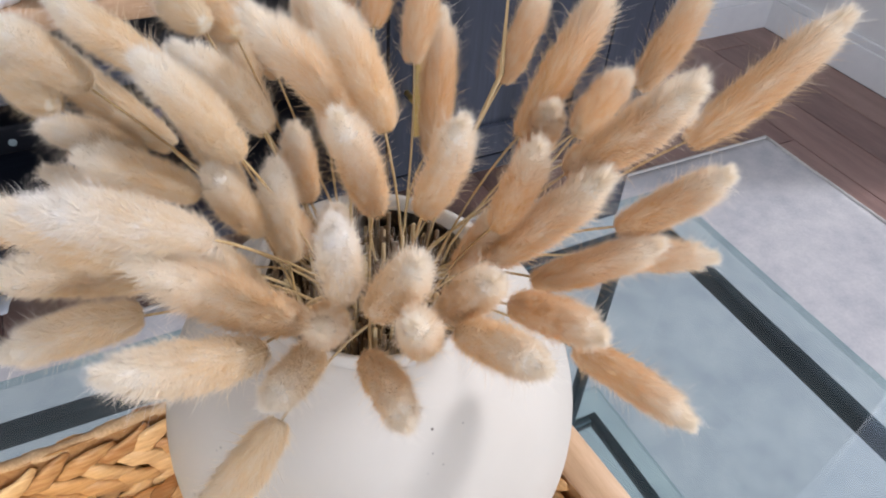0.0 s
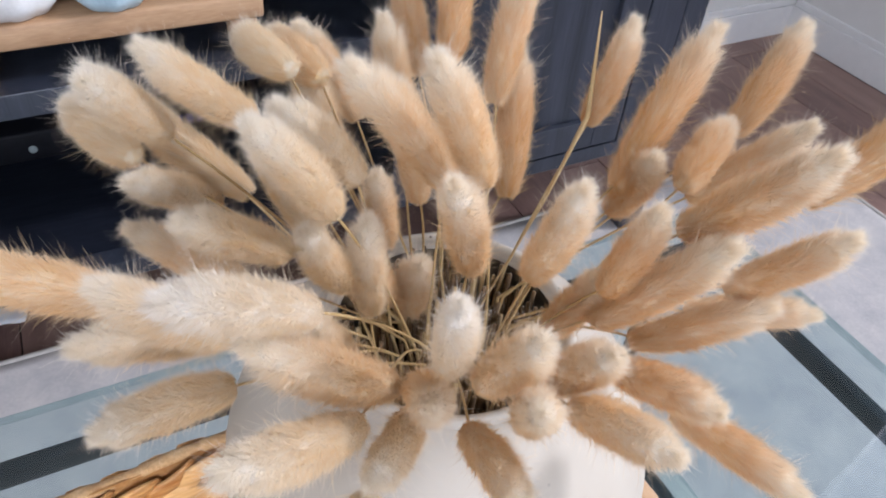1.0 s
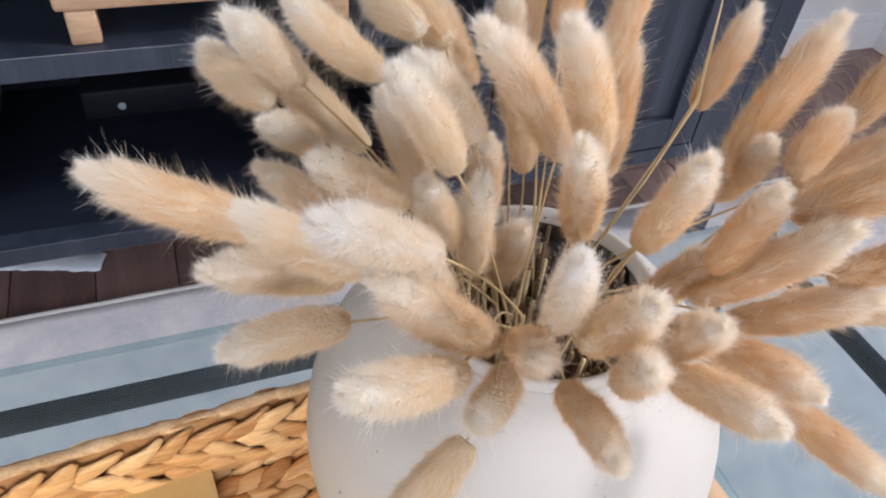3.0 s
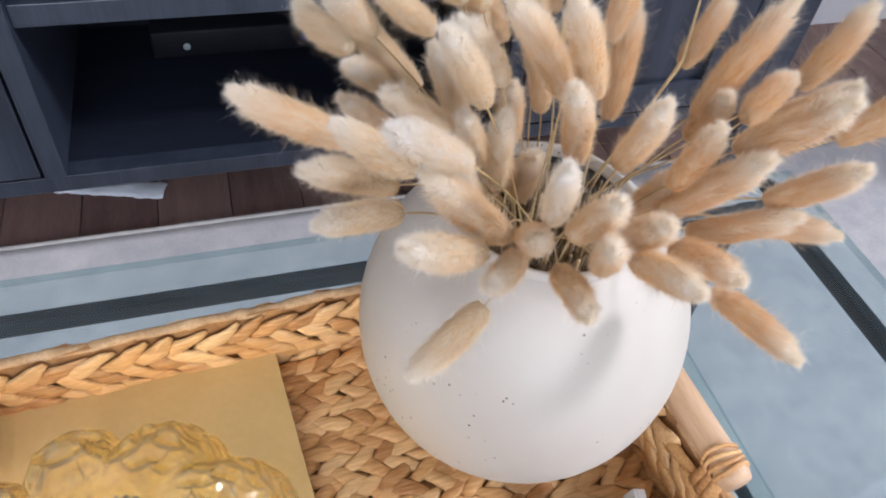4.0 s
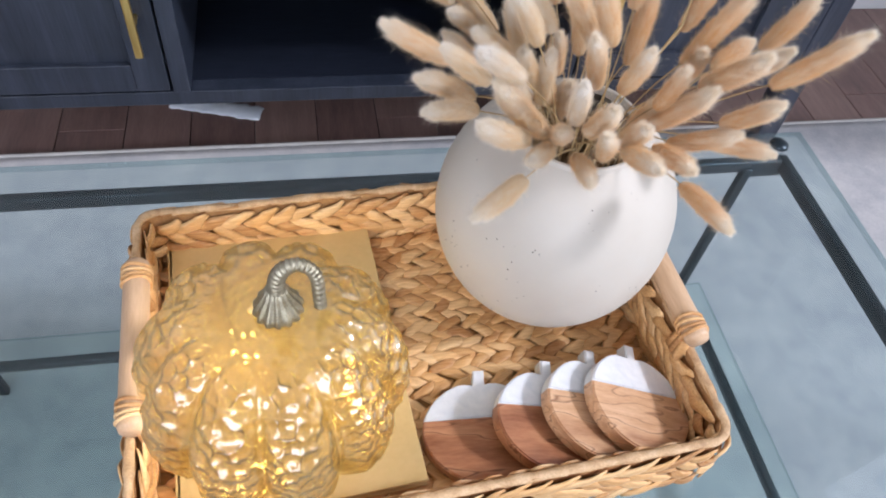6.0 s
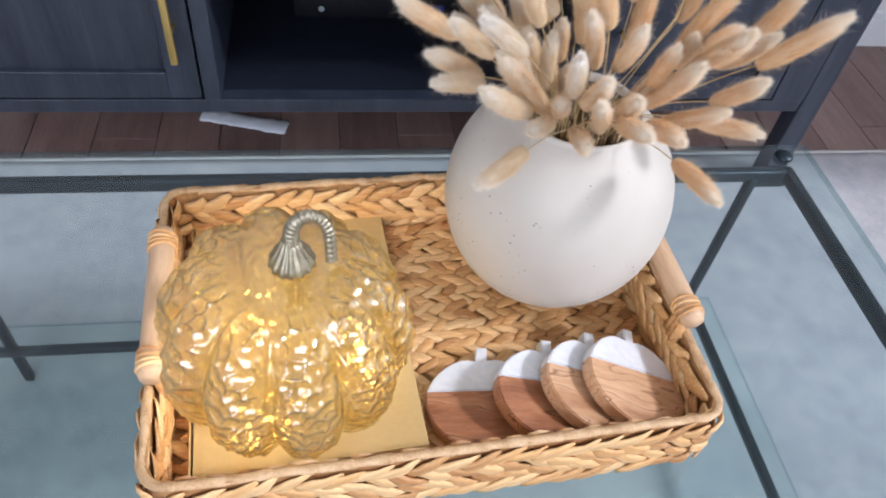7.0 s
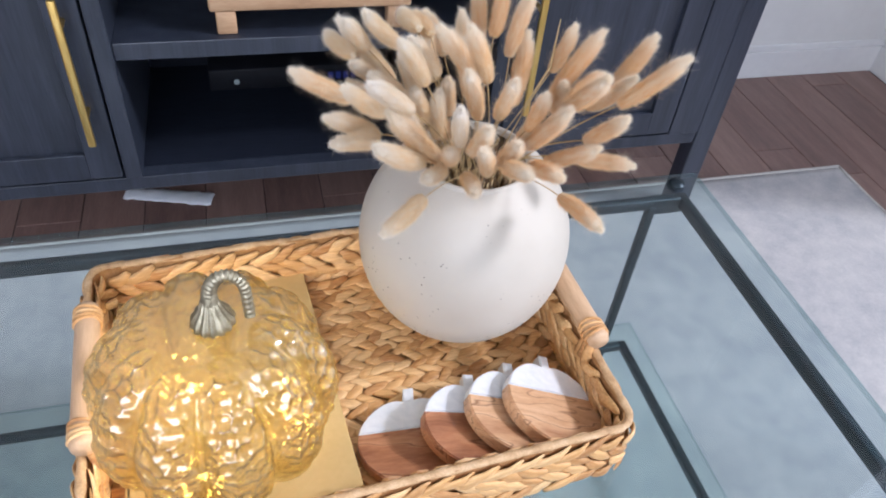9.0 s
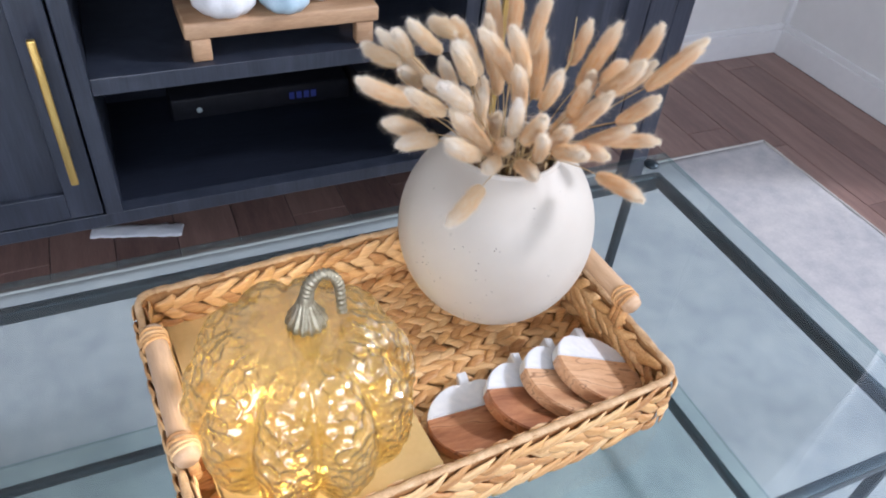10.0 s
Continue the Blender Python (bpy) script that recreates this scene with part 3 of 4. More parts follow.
# core walls and floor, coloured dark for the shade between the plaits
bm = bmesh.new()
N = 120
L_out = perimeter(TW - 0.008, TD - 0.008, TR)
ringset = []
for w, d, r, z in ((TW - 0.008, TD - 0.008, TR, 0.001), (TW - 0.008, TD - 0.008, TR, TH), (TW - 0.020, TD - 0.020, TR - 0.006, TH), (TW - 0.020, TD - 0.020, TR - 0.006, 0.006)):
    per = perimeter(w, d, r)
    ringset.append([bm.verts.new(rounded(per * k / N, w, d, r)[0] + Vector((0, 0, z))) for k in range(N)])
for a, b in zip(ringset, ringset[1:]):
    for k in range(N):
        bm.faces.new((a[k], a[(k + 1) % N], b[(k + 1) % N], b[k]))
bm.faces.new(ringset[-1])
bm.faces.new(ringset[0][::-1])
part("core", bm, WICKER_GAP_SHADE, tray, "dark gaps between the plaits", smooth=False)


def strand_mesh(seed, length=0.050, width=0.0168, thick=0.0044):
    """One flattened, twisted strand of a plait."""
    rng = random.Random(seed)
    verts, faces = [], []
    k = 7
    for i in range(k):
        u = i / (k - 1)
        env = max(0.10, math.sin(math.pi * min(1, max(0, u * 0.92 + 0.04))) ** 0.46)
        w, t = width * env / 2 * rng.uniform(0.86, 1.12), thick * env / 2
        x = (u - 0.5) * length
        bow = 0.0022 * math.sin(math.pi * u) + rng.uniform(-0.0005, 0.0005)
        yb = 0.0016 * math.sin(2 * math.pi * u + seed) + rng.uniform(-0.0004, 0.0004)
        tw = 0.35 * (u - 0.5)
        for a, b in ((-1, 0), (-0.5, 0.9), (0.15, 1.0 + rng.uniform(-0.25, 0.15)), (0.7, 0.8), (1, 0), (0, -0.6)):
            verts.append((x, yb + a * w, bow + b * t + a * w * tw))
        if i:
            o = 6 * (i - 1)
            faces += [(o + j, o + (j + 1) % 6, o + 6 + (j + 1) % 6, o + 6 + j) for j in range(6)]
    faces += [tuple(range(5, -1, -1)), tuple(range(6 * (k - 1), 6 * k))]
    me = bpy.data.meshes.new("strand")
    me.from_pydata(verts, [], faces)
    me.polygons.foreach_set("use_smooth", [True] * len(me.polygons))
    me.materials.append(WICKER)
    return me


STRANDS = [strand_mesh(s, 0.043, 0.0160) for s in range(7)]
placed = []
rng = random.Random(7)


def plait(p, along, out, lift, key, reach=1.0, slim=1.0):
    """One strand at p, running along, facing out."""
    across = out.cross(along).normalized()
    ang = radians(29 + rng.uniform(-9, 9)) * lift
    d = (along * math.cos(ang) + across * math.sin(ang)).normalized()
    side = out.cross(d).normalized()
    m = Matrix((d, side, out)).transposed().to_4x4()
    s = rng.uniform(0.90, 1.12)
    m = Matrix.Translation(p + out * rng.uniform(-0.0008, 0.0012) + along * rng.uniform(-0.003, 0.003)) @ m @ Matrix.Diagonal((s * reach, slim * rng.uniform(0.9, 1.12), slim * rng.uniform(0.9, 1.2), 1))
    placed.append((key, rng.randrange(7), m))


ROW = 0.0325
for side_sign, w, d, r in ((1, TW - 0.005, TD - 0.005, TR), (-1, TW - 0.024, TD - 0.024, TR - 0.008)):
    per = perimeter(w, d, r)
    for row in range(2):
        z0 = 0.0175 + ROW * row
        count = int(per / 0.0215)
        for k in range(count):
            for h, lift in ((0.25, 1), (-0.25, -1)):
                s = per * (k + 0.5 * (lift > 0) + 0.37 * row) / count
                p, n = rounded(s, w, d, r)
                along = Vector((-n.y, n.x, 0))
                out = n * side_sign
                q = p + Vector((0, 0, z0 + ROW * h))
                near = (0 if side_sign > 0 and n.y < -0.7 else 1 if side_sign < 0 and n.y < -0.7 else 2)
                turn = rounded((s - 0.017) % per, w, d, r)[1].dot(rounded((s + 0.017) % per, w, d, r)[1])
                plait(q, along, out, lift * (1 if row % 2 else -1), near, 1.0 if turn > 0.99 else 0.62)
FLOOR_ROW, FLOOR_COUNT = 0.0226, 23
for row in range(13):
    y = -TD / 2 + 0.030 + FLOOR_ROW * row
    for k in range(FLOOR_COUNT):
        for h, lift in ((0.25, 1), (-0.25, -1)):
            x = -TW / 2 + 0.024 + (TW - 0.044) * (k + 0.5 * (lift > 0) + 0.2 * (row % 2)) / FLOOR_COUNT
            plait(Vector((x, y + FLOOR_ROW * h, 0.0085)), Vector((1, 0, 0)), Vector((0, 0, 1)), lift, 1 if x > -0.02 else 3, 0.80, 0.78)
placed.sort(key=lambda e: e[0])
parts_left = 300
joined_v, joined_f = [], []
for key, which, m in placed:
    if parts_left > 0 and key < 2:
        parts_left -= 1
        ob = new("strand", STRANDS[which])
        ob.parent = tray
        ob.matrix_local = m
        continue
    base = len(joined_v)
    me = STRANDS[which]
    joined_v += [tuple(m @ v.co) for v in me.vertices]
    joined_f += [tuple(base + i for i in f.vertices) for f in me.polygons]
me = bpy.data.meshes.new("plait_rest")
me.from_pydata(joined_v, [], joined_f)
me.polygons.foreach_set("use_smooth", [True] * len(me.polygons))
me.materials.append(WICKER)
rest = new("plait_rest", me)
rest.parent = tray
rest["kind"] = "stuff"

# twisted rim cord
bm = bmesh.new()
w, d, r = TW - 0.013, TD - 0.013, TR - 0.004
per = perimeter(w, d, r)
K = 900
rings = []
for k in range(K):
    p, n = rounded(per * k / K, w, d, r)
    ph = 2 * math.pi * k / 14.0
    step = 0.86 + 0.22 * ((k * 0.053 + 0.3 * math.sin(k * 0.021)) % 1.0)
    wob = 0.0030 * noise.noise(Vector((k * 0.042, 0, 8)))
    ring = []
    for a in range(10):
        ang = 2 * math.pi * a / 10
        rr = 0.0040 * step * (1 + 0.08 * math.cos(2 * ang + ph * 0.5) + 0.18 * noise.noise(Vector((k * 0.16, a * 1.7, 0))))
        ring.append(bm.verts.new(p + n * (rr * math.cos(ang) * 1.05) + Vector((0, 0, TH - 0.001 + wob + rr * 0.78 * math.sin(ang)))))
    rings.append(ring)
for k in range(K):
    a, b = rings[k], rings[(k + 1) % K]
    for j in range(10):
        bm.faces.new((a[j], b[j], b[(j + 1) % 10], a[(j + 1) % 10]))
part("rim", bm, RIM_WRAP, tray, "twisted rim cord")

# dowel handles with bound ends
for sx in (-1, 1):
    hx = sx * (TW / 2 - 0.011) + (0.003 if sx < 0 else 0.0)
    h = part("handle", tube([(hx, -0.079, 0.098), (hx, -0.075, 0.098), (hx, 0.075, 0.098), (hx, 0.079, 0.098)], [0.0095, 0.0110, 0.0110, 0.0095], 20), DOWEL, tray, "pale wooden dowel handle")
    for sy in (-1, 1):
        yb = sy * 0.064
        bm = bmesh.new()
        for k in range(4):
            lathe_pts = [(hx + 0.0118 * math.cos(a), yb + (k - 1.5) * 0.0048 + 0.0012 * math.sin(a * 2 + k), 0.0975 + 0.0120 * math.sin(a)) for a in (2 * math.pi * q / 20 for q in range(21))]
            tube(lathe_pts, 0.0017, 6, bm, caps=False)
        part("binding", bm, WICKER, h, "straw binding round the dowel")
        bm = bmesh.new()
        for k in (-1, 0, 1):
            tube([(hx - sx * 0.004, yb + k * 0.007, TH - 0.012), (hx - sx * 0.002, yb + k * 0.0055, TH + 0.006), (hx, yb + k * 0.004, 0.092)], [0.0052, 0.0048, 0.0040], 8, bm)
        part("post", bm, WICKER, h, "woven straw post")

FLOOR_Z = GZ + 0.0135

# ---- book, pumpkin, coasters ----
book = thing("book", "plain gold brown hardcover book lying in the tray", "book", pose(-0.116, 0.003, FLOOR_Z, 0, 0, 5.0))
part("back_cover", box(-0.100, 0.100, -0.142, 0.142, 0.0, 0.0022, 0.0006), BOOK_COVER, book, smooth=False)
part("pages", box(-0.094, 0.097, -0.138, 0.138, 0.0022, 0.0105), BOOK_PAGES, book, smooth=False)
part("front_cover", box(-0.100, 0.100, -0.142, 0.142, 0.0105, 0.0127, 0.0006), BOOK_COVER, book, smooth=False)
part("spine", box(-0.1015, -0.097, -0.142, 0.142, 0.0, 0.0127, 0.0006), BOOK_COVER, book, smooth=False)
bm = box(-0.0915, -0.0885, -0.1415, 0.1415, 0.0127, 0.0131)
part("hinge_groove", bm, BOOK_COVER, book, smooth=False)

PUMPKIN_Z = FLOOR_Z + 0.0132
pumpkin = thing("glass_pumpkin", "hammered amber glass pumpkin lit from inside, on the book", "pumpkin", pose(-0.1208, -0.0645, PUMPKIN_Z, 0, 0, 12))
RIBS = 10


def pumpkin_body():
    """Ribbed shell whose lobes are hammered into shallow facets; smooth round the stem."""
    bm = bmesh.new()
    R, H = 0.1015, 0.173
    sides, rows = 420, 200
    rings = []
    for i in range(rows + 1):
        u = i / rows
        th = math.pi * 0.985 * u
        ring = []
        for k in range(sides):
            a = 2 * math.pi * k / sides
            rib = abs(math.sin(a * RIBS / 2))
            fade = max(0.0, min(1.0, (1 - u) * 6 - 0.5))
            deep = 0.130 * fade + 0.085 * max(0.0, min(1.0, 1.15 - 1.5 * u))
            q = 1 - deep + deep * rib ** 0.55
            s = math.sin(th)
            r = R * (s ** 0.78) * (q * s ** 0.3 + 1 - s ** 0.3)
            z = H / 2 - H / 2 * math.cos(th)
            z += 0.007 * (rib * fade + 0.6 * (1 - fade)) * max(0.0, -math.cos(th)) - 0.010 * math.exp(-((1 - u) / 0.10) ** 2) + 0.004 * math.exp(-(u / 0.10) ** 2)
            p = Vector((r * math.cos(a), r * math.sin(a), z))
            n = Vector((math.cos(a) * s, math.sin(a) * s, -math.cos(th)))
            d = noise.voronoi(Vector((p.x * 90, p.y * 90, p.z * 90)))[0]
            amp = 0.0080 * min(1.0, max(0.12, rib * 2.2 - 0.25)) * min(1.0, max(0.0, (1 - u) * 14 - 0.9))
            p += n * amp * (min(d[0], 0.75) ** 2 - 0.2)
            ring.append(bm.verts.new(p))
        rings.append(ring)
    for a, b in zip(rings, rings[1:]):
        for k in range(sides):
            bm.faces.new((a[k], a[(k + 1) % sides], b[(k + 1) % sides], b[k]))
    bm.faces.new(rings[0][::-1])
    bm.faces.new(rings[-1])
    low = min(v.co.z for v in bm.verts)
    for v in bm.verts:
        v.co.z -= low
    return bm


shell = part("glass_shell", pumpkin_body(), AMBER, pumpkin, "hammered amber glass shell")
mod = shell.modifiers.new("thickness", "SOLIDIFY")
mod.thickness, mod.offset = 0.0026, -1
shell.visible_shadow = False
bm = lathe([(0.0165, 0.0), (0.0180, 0.0025), (0.0170, 0.008), (0.0132, 0.014), (0.0092, 0.021), (0.0066, 0.029)], 84, shape=lambda a, r, z: (r * (1 + 0.07 * math.cos(a * 14)), z))
stem = part("stem", bm, STEM_METAL, pumpkin, "antique pewter stem", pose(0.0090, 0.002, 0.1665) @ Matrix.Scale(0.94, 4))
pts, rad = [], []
for i in range(97):
    u = i / 96
    a = math.pi * min(1.0, max(0.0, (u - 0.22) / 0.6))
    pts.append((0.0132 - 0.0132 * math.cos(a) + 0.002 * u, -0.013 * u, 0.024 + 0.012 * min(1.0, u / 0.22) + 0.0215 * math.sin(a) - 0.024 * max(0.0, (u - 0.82) / 0.18)))
    rad.append((0.0063 - 0.0020 * min(1.0, u * 1.5)) * (1 + 0.17 * math.cos(math.pi * i / 2)))
part("hook", tube(pts, rad, 14), STEM_METAL, stem)
wire = []
for k in range(60):
    a = k * 0.85
    wire.append((0.066 * math.cos(a) * (0.78 + 0.22 * math.sin(k * 0.7) ** 2), 0.066 * math.sin(a) * (0.78 + 0.22 * math.cos(k * 0.5) ** 2), 0.022 + 0.0007 * k + 0.008 * math.sin(k * 1.3)))
string = part("light_string", tube(wire, 0.0007, 5), BRASS, pumpkin, "thin wire of fairy lights inside")
for k in range(2, 60, 5):
    bm = bmesh.new()
    bmesh.ops.create_icosphere(bm, subdivisions=1, radius=0.0024)
    part("bulb", bm, BULB, string, m=Matrix.Translation(wire[k]))


def coaster_outline(n=56):
    pts = []
    for k in range(n):
        a = 2 * math.pi * k / n
        x, y = 0.0535 * math.cos(a), 0.0485 * math.sin(a)
        y *= 1 - 0.10 * math.exp(-(x / 0.012) ** 2)
        x *= 1 + 0.03 * math.cos(2 * a)
        pts.append((x, y))
    return pts


def clip_half(pts, cut, upper):
    out = []
    for (x0, y0), (x1, y1) in zip(pts, pts[1:] + pts[:1]):
        in0, in1 = (y0 >= cut) == upper, (y1 >= cut) == upper
        if in0:
            out.append((x0, y0))
        if in0 != in1:
            f = (cut - y0) / (y1 - y0)
            out.append((x0 + f * (x1 - x0), cut))
    return out


def slab(pts, thick, bevel=0.0012):
    bm = bmesh.new()
    f = bm.faces.new([bm.verts.new((x, y, 0)) for x, y in pts])
    ret = bmesh.ops.extrude_face_region(bm, geom=[f])
    for v in ret["geom"]:
        if isinstance(v, bmesh.types.BMVert):
            v.co.z = thick
    bmesh.ops.recalc_face_normals(bm, faces=bm.faces[:])
    sharp = [e for e in bm.edges if abs(e.verts[0].co.z - e.verts[1].co.z) < 1e-6]
    bmesh.ops.bevel(bm, geom=sharp, offset=bevel, segments=2, affect="EDGES")
    return bm


def coaster(m, label, wood=ACACIA):
    c = thing("pumpkin_coaster", label, "coaster", m, group="pumpkin coasters in the tray")
    pts = coaster_outline()
    stalk = [(-0.006, 0.038), (0.006, 0.038), (0.0085, 0.0595), (-0.002, 0.0595)]
    part("marble_half", slab(clip_half(pts, 0.012, True), 0.0142), MARBLE, c, "white marble upper half", smooth=False)
    part("wood_half", slab(clip_half(pts, 0.012, False), 0.0142), wood, c, "acacia wood lower half", smooth=False)
    part("stalk", slab(stalk, 0.0134), MARBLE, c, "white marble stalk", smooth=False)


CZ = FLOOR_Z
coaster(pose(0.052, -0.092, CZ, 0, 0, -2), "pumpkin shaped marble and acacia coaster lying flat in tray")
coaster(pose(0.109, -0.096, CZ + 0.0150, 0, 15, -3), "pumpkin shaped marble and acacia coaster leaning on the flat one")
coaster(pose(0.150, -0.092, CZ + 0.0200, 0, 21, -4), "pumpkin shaped marble and pale acacia coaster leaning in a fan", ACACIA_LIGHT)
coaster(pose(0.187, -0.092, CZ + 0.0230, 0, 24, -5), "pumpkin shaped marble and striped acacia coaster on top of the fan", ACACIA_LIGHT)

# ---- vase ----
VX, VY = 0.132, 0.067
vase = thing("vase", "round off-white matte ceramic vase standing in the tray", "vase", pose(VX, VY, FLOOR_Z))
ZE, VR, VH = 0.1245, 0.1075, 0.1165
prof = [(0.030, 0.0), (0.034, 0.0005), (0.038, 0.004), (0.044, ZE - VH * math.sqrt(1 - (0.044 / VR) ** 2) - 0.001)]
for i in range(27):
    a = -1.10 + i * (1.10 + 1.01) / 26
    prof.append((VR * math.cos(a), ZE + VH * math.sin(a)))
part("body", lathe(prof, 96, caps=(True, False)), VASE, vase)
lip = [(0.0570, 0.2230), (0.0558, 0.2248), (0.0556, 0.2262), (0.0545, 0.2272), (0.0525, 0.2266), (0.0512, 0.2240), (0.0508, 0.2195)]
for i in range(18):
    a = 1.06 - i * 2.05 / 17
    lip.append(((VR - 0.006) * math.cos(a), ZE + (VH - 0.006) * math.sin(a)))
lip += [(0.03, 0.020), (0.004, 0.020)]
part("rim_and_inside", lathe(lip, 96, caps=(False, True)), VASE, vase)

# ---- dried bunny tails ----
rng = random.Random(21)


def fur_head_meshes(seed):
    """A head 1 long and about 0.3 wide along z: a lumpy core, and thin tapering hairs on it."""
    r_ = random.Random(seed)

    def radius(u):
        return 0.172 * (math.sin(math.pi * min(1.0, 0.015 + 0.975 * u)) ** (0.27 + 0.16 * max(0.0, u - 0.5) / 0.5)) * (1.0 - 0.07 * u)

    bend = r_.uniform(-0.16, 0.16), r_.uniform(-0.16, 0.16)

    def axis(u):
        return Vector((bend[0] * u * u, bend[1] * u * u, u))

    bm = bmesh.new()
    rings = []
    for i in range(29):
        u = 0.5 - 0.5 * math.cos(math.pi * i / 28)
        ring = []
        for k in range(14):
            a = 2 * math.pi * k / 14
            r = 0.95 * (radius(u) if 0 < i < 28 else 0.02) * (1 + 0.16 * noise.noise(Vector((math.cos(a) * 1.7, math.sin(a) * 1.7, u * 6 + seed * 5))))
            ring.append(bm.verts.new(axis(0.02 + 0.94 * u) + Vector((r * math.cos(a), r * math.sin(a), 0))))
        rings.append(ring)
    for a, b in zip(rings, rings[1:]):
        for k in range(14):
            bm.faces.new((a[k], a[(k + 1) % 14], b[(k + 1) % 14], b[k]))
    bm.faces.new(rings[0][::-1])
    bm.faces.new(rings[-1])
    core = bpy.data.meshes.new("seed_head")
    bm.to_mesh(core)
    bm.free()
    verts, faces = [], []
    for k in range(11500):
        u = r_.random() ** 0.85
        a = r_.uniform(0, 2 * math.pi)
        rad = Vector((math.cos(a), math.sin(a), 0))
        side = Vector((-math.sin(a), math.cos(a), 0))
        root = axis(u) + rad * radius(u) * (1 + 0.16 * noise.noise(Vector((rad.x * 1.7, rad.y * 1.7, u * 6 + seed * 5)))) * (0.90 if u < 0.86 else 0.90 * math.sqrt(r_.random()))
        long = r_.random() < 0.036
        ln = r_.uniform(0.13, 0.29) if long else r_.uniform(0.055, 0.125) * (1 + 0.5 * noise.noise(Vector((rad.x * 2.2, rad.y * 2.2, u * 9 + seed))))
        lean = r_.uniform(0.2, 1.2) if long else r_.uniform(0.5, 2.3)
        ln0 = 1.0
        if u > 0.86:
            lean *= 1 + (u - 0.86) * 4
            ln0 = 0.75
        d = (rad + Vector((0, 0, lean)) + side * r_.uniform(-0.7, 0.7)).normalized()
        flip = r_.uniform(0, math.pi)
        side = side * math.cos(flip) + d.cross(side).normalized() * math.sin(flip)
        w = (0.0012 if long else 0.0016) * r_.uniform(0.7, 1.2)
        ln *= ln0
        mid = root + d * ln * 0.55
        tip = root + d * ln + rad * ln * r_.uniform(-0.05, 0.22)
        o = len(verts)
        verts += [tuple(root - side * w), tuple(root + side * w), tuple(mid + side * w * 0.7), tuple(mid - side * w * 0.7), tuple(tip)]
        faces += [(o, o + 1, o + 2, o + 3), (o + 3, o + 2, o + 4)]
    fur = bpy.data.meshes.new("fur")
    fur.from_pydata(verts, [], faces)
    for me, mat in zip((core, fur), FURS["beige"]):
        me.polygons.foreach_set("use_smooth", [True] * len(me.polygons))
        me.materials.append(mat)
    return core, fur


HEADS = [fur_head_meshes(s) for s in range(8)]


def bunny_tail(base, tip, fat=1.0, tone=None):
    base, tip = Vector(base), Vector(tip)
    base -= (tip - base) * 0.07
    foot = Vector((VX + rng.uniform(-0.028, 0.028), VY + rng.uniform(-0.028, 0.028), FLOOR_Z + 0.030))
    axis = tip - base
    length = axis.length
    mouth = Vector((VX, VY, FLOOR_Z + 0.227))
    out = base - mouth
    flat = Vector((out.x, out.y, 0))
    if flat.length > 0.030:
        flat *= 0.030 / flat.length
    gate = mouth + flat + Vector((rng.uniform(-0.010, 0.010), rng.uniform(-0.010, 0.010), 0))
    lean = axis.z / length
    how = "standing upright" if lean > 0.85 else "leaning outwards" if lean > 0.1 else "drooping over the vase"
    top = thing("bunny_tail", "dried beige bunny tail grass with furry head, " + how, "dried grass", Matrix.Translation(foot), group="dried bunny tails in the vase")
    pts = []
    p0, p1, p2 = gate, (gate + base) / 2 + Vector((rng.uniform(-0.004, 0.004), rng.uniform(-0.004, 0.004), 0.010)), base + axis * 0.1
    pts.append(Vector((0, 0, 0)))
    pts.append((gate - foot) * 0.55)
    for i in range(7):
        u = i / 6
        pts.append(p0 * (1 - u) ** 2 + p1 * 2 * u * (1 - u) + p2 * u * u - foot)
    part("stem", tube(pts, [0.0007] * 4 + [0.00055] * 4 + [0.00045], 5), STRAW, top)
    which = rng.randrange(8)
    width = rng.uniform(0.92, 1.10) * fat * 0.0375 * (0.78 + 0.22 * length / 0.053)
    q = axis.to_track_quat("Z", "Y").to_matrix().to_4x4()
    m = Matrix.Translation(base - foot) @ q @ Matrix.Rotation(rng.uniform(0, 6.28), 4, "Z") @ Matrix.Diagonal((width, width, length * 1.02, 1))
    head = new("seed_head", HEADS[which][0])
    head.parent = top
    head.matrix_local = m
    fur = new("fur", HEADS[which][1])
    fur.parent = head
    # paler towards the left: the whiter light on that side put into colour
    tone = tone or ("pale" if tip.x < 0.075 else "tan" if base.x > 0.15 else "beige")
    for ob, mat in zip((head, fur), FURS[tone]):
        ob.material_slots[0].link = "OBJECT"
        ob.material_slots[0].material = mat
    top["label"] = top["label"].replace("beige", {"pale": "cream", "white": "creamy white"}.get(tone, tone))
    return top


bunny_tail((0.023, 0.103, 0.764), (0.004, 0.151, 0.753))
bunny_tail((0.035, 0.105, 0.769), (0.015, 0.094, 0.801))
bunny_tail((0.063, 0.100, 0.772), (0.030, 0.100, 0.798))
bunny_tail((0.058, 0.105, 0.738), (0.015, 0.136, 0.776))
bunny_tail((0.047, 0.106, 0.734), (0.021, 0.090, 0.768))
bunny_tail((0.059, 0.053, 0.750), (0.029, 0.053, 0.775))
bunny_tail((0.075, 0.051, 0.764), (0.056, 0.043, 0.807))
bunny_tail((0.089, 0.065, 0.764), (0.067, 0.070, 0.798))
bunny_tail((0.080, 0.107, 0.784), (0.069, 0.150, 0.777))
bunny_tail((0.092, 0.109, 0.778), (0.083, 0.153, 0.776))
bunny_tail((0.109, 0.118, 0.752), (0.097, 0.137, 0.785))
bunny_tail((0.123, 0.062, 0.754), (0.097, 0.074, 0.804))
bunny_tail((0.127, 0.046, 0.766), (0.112, 0.051, 0.812))
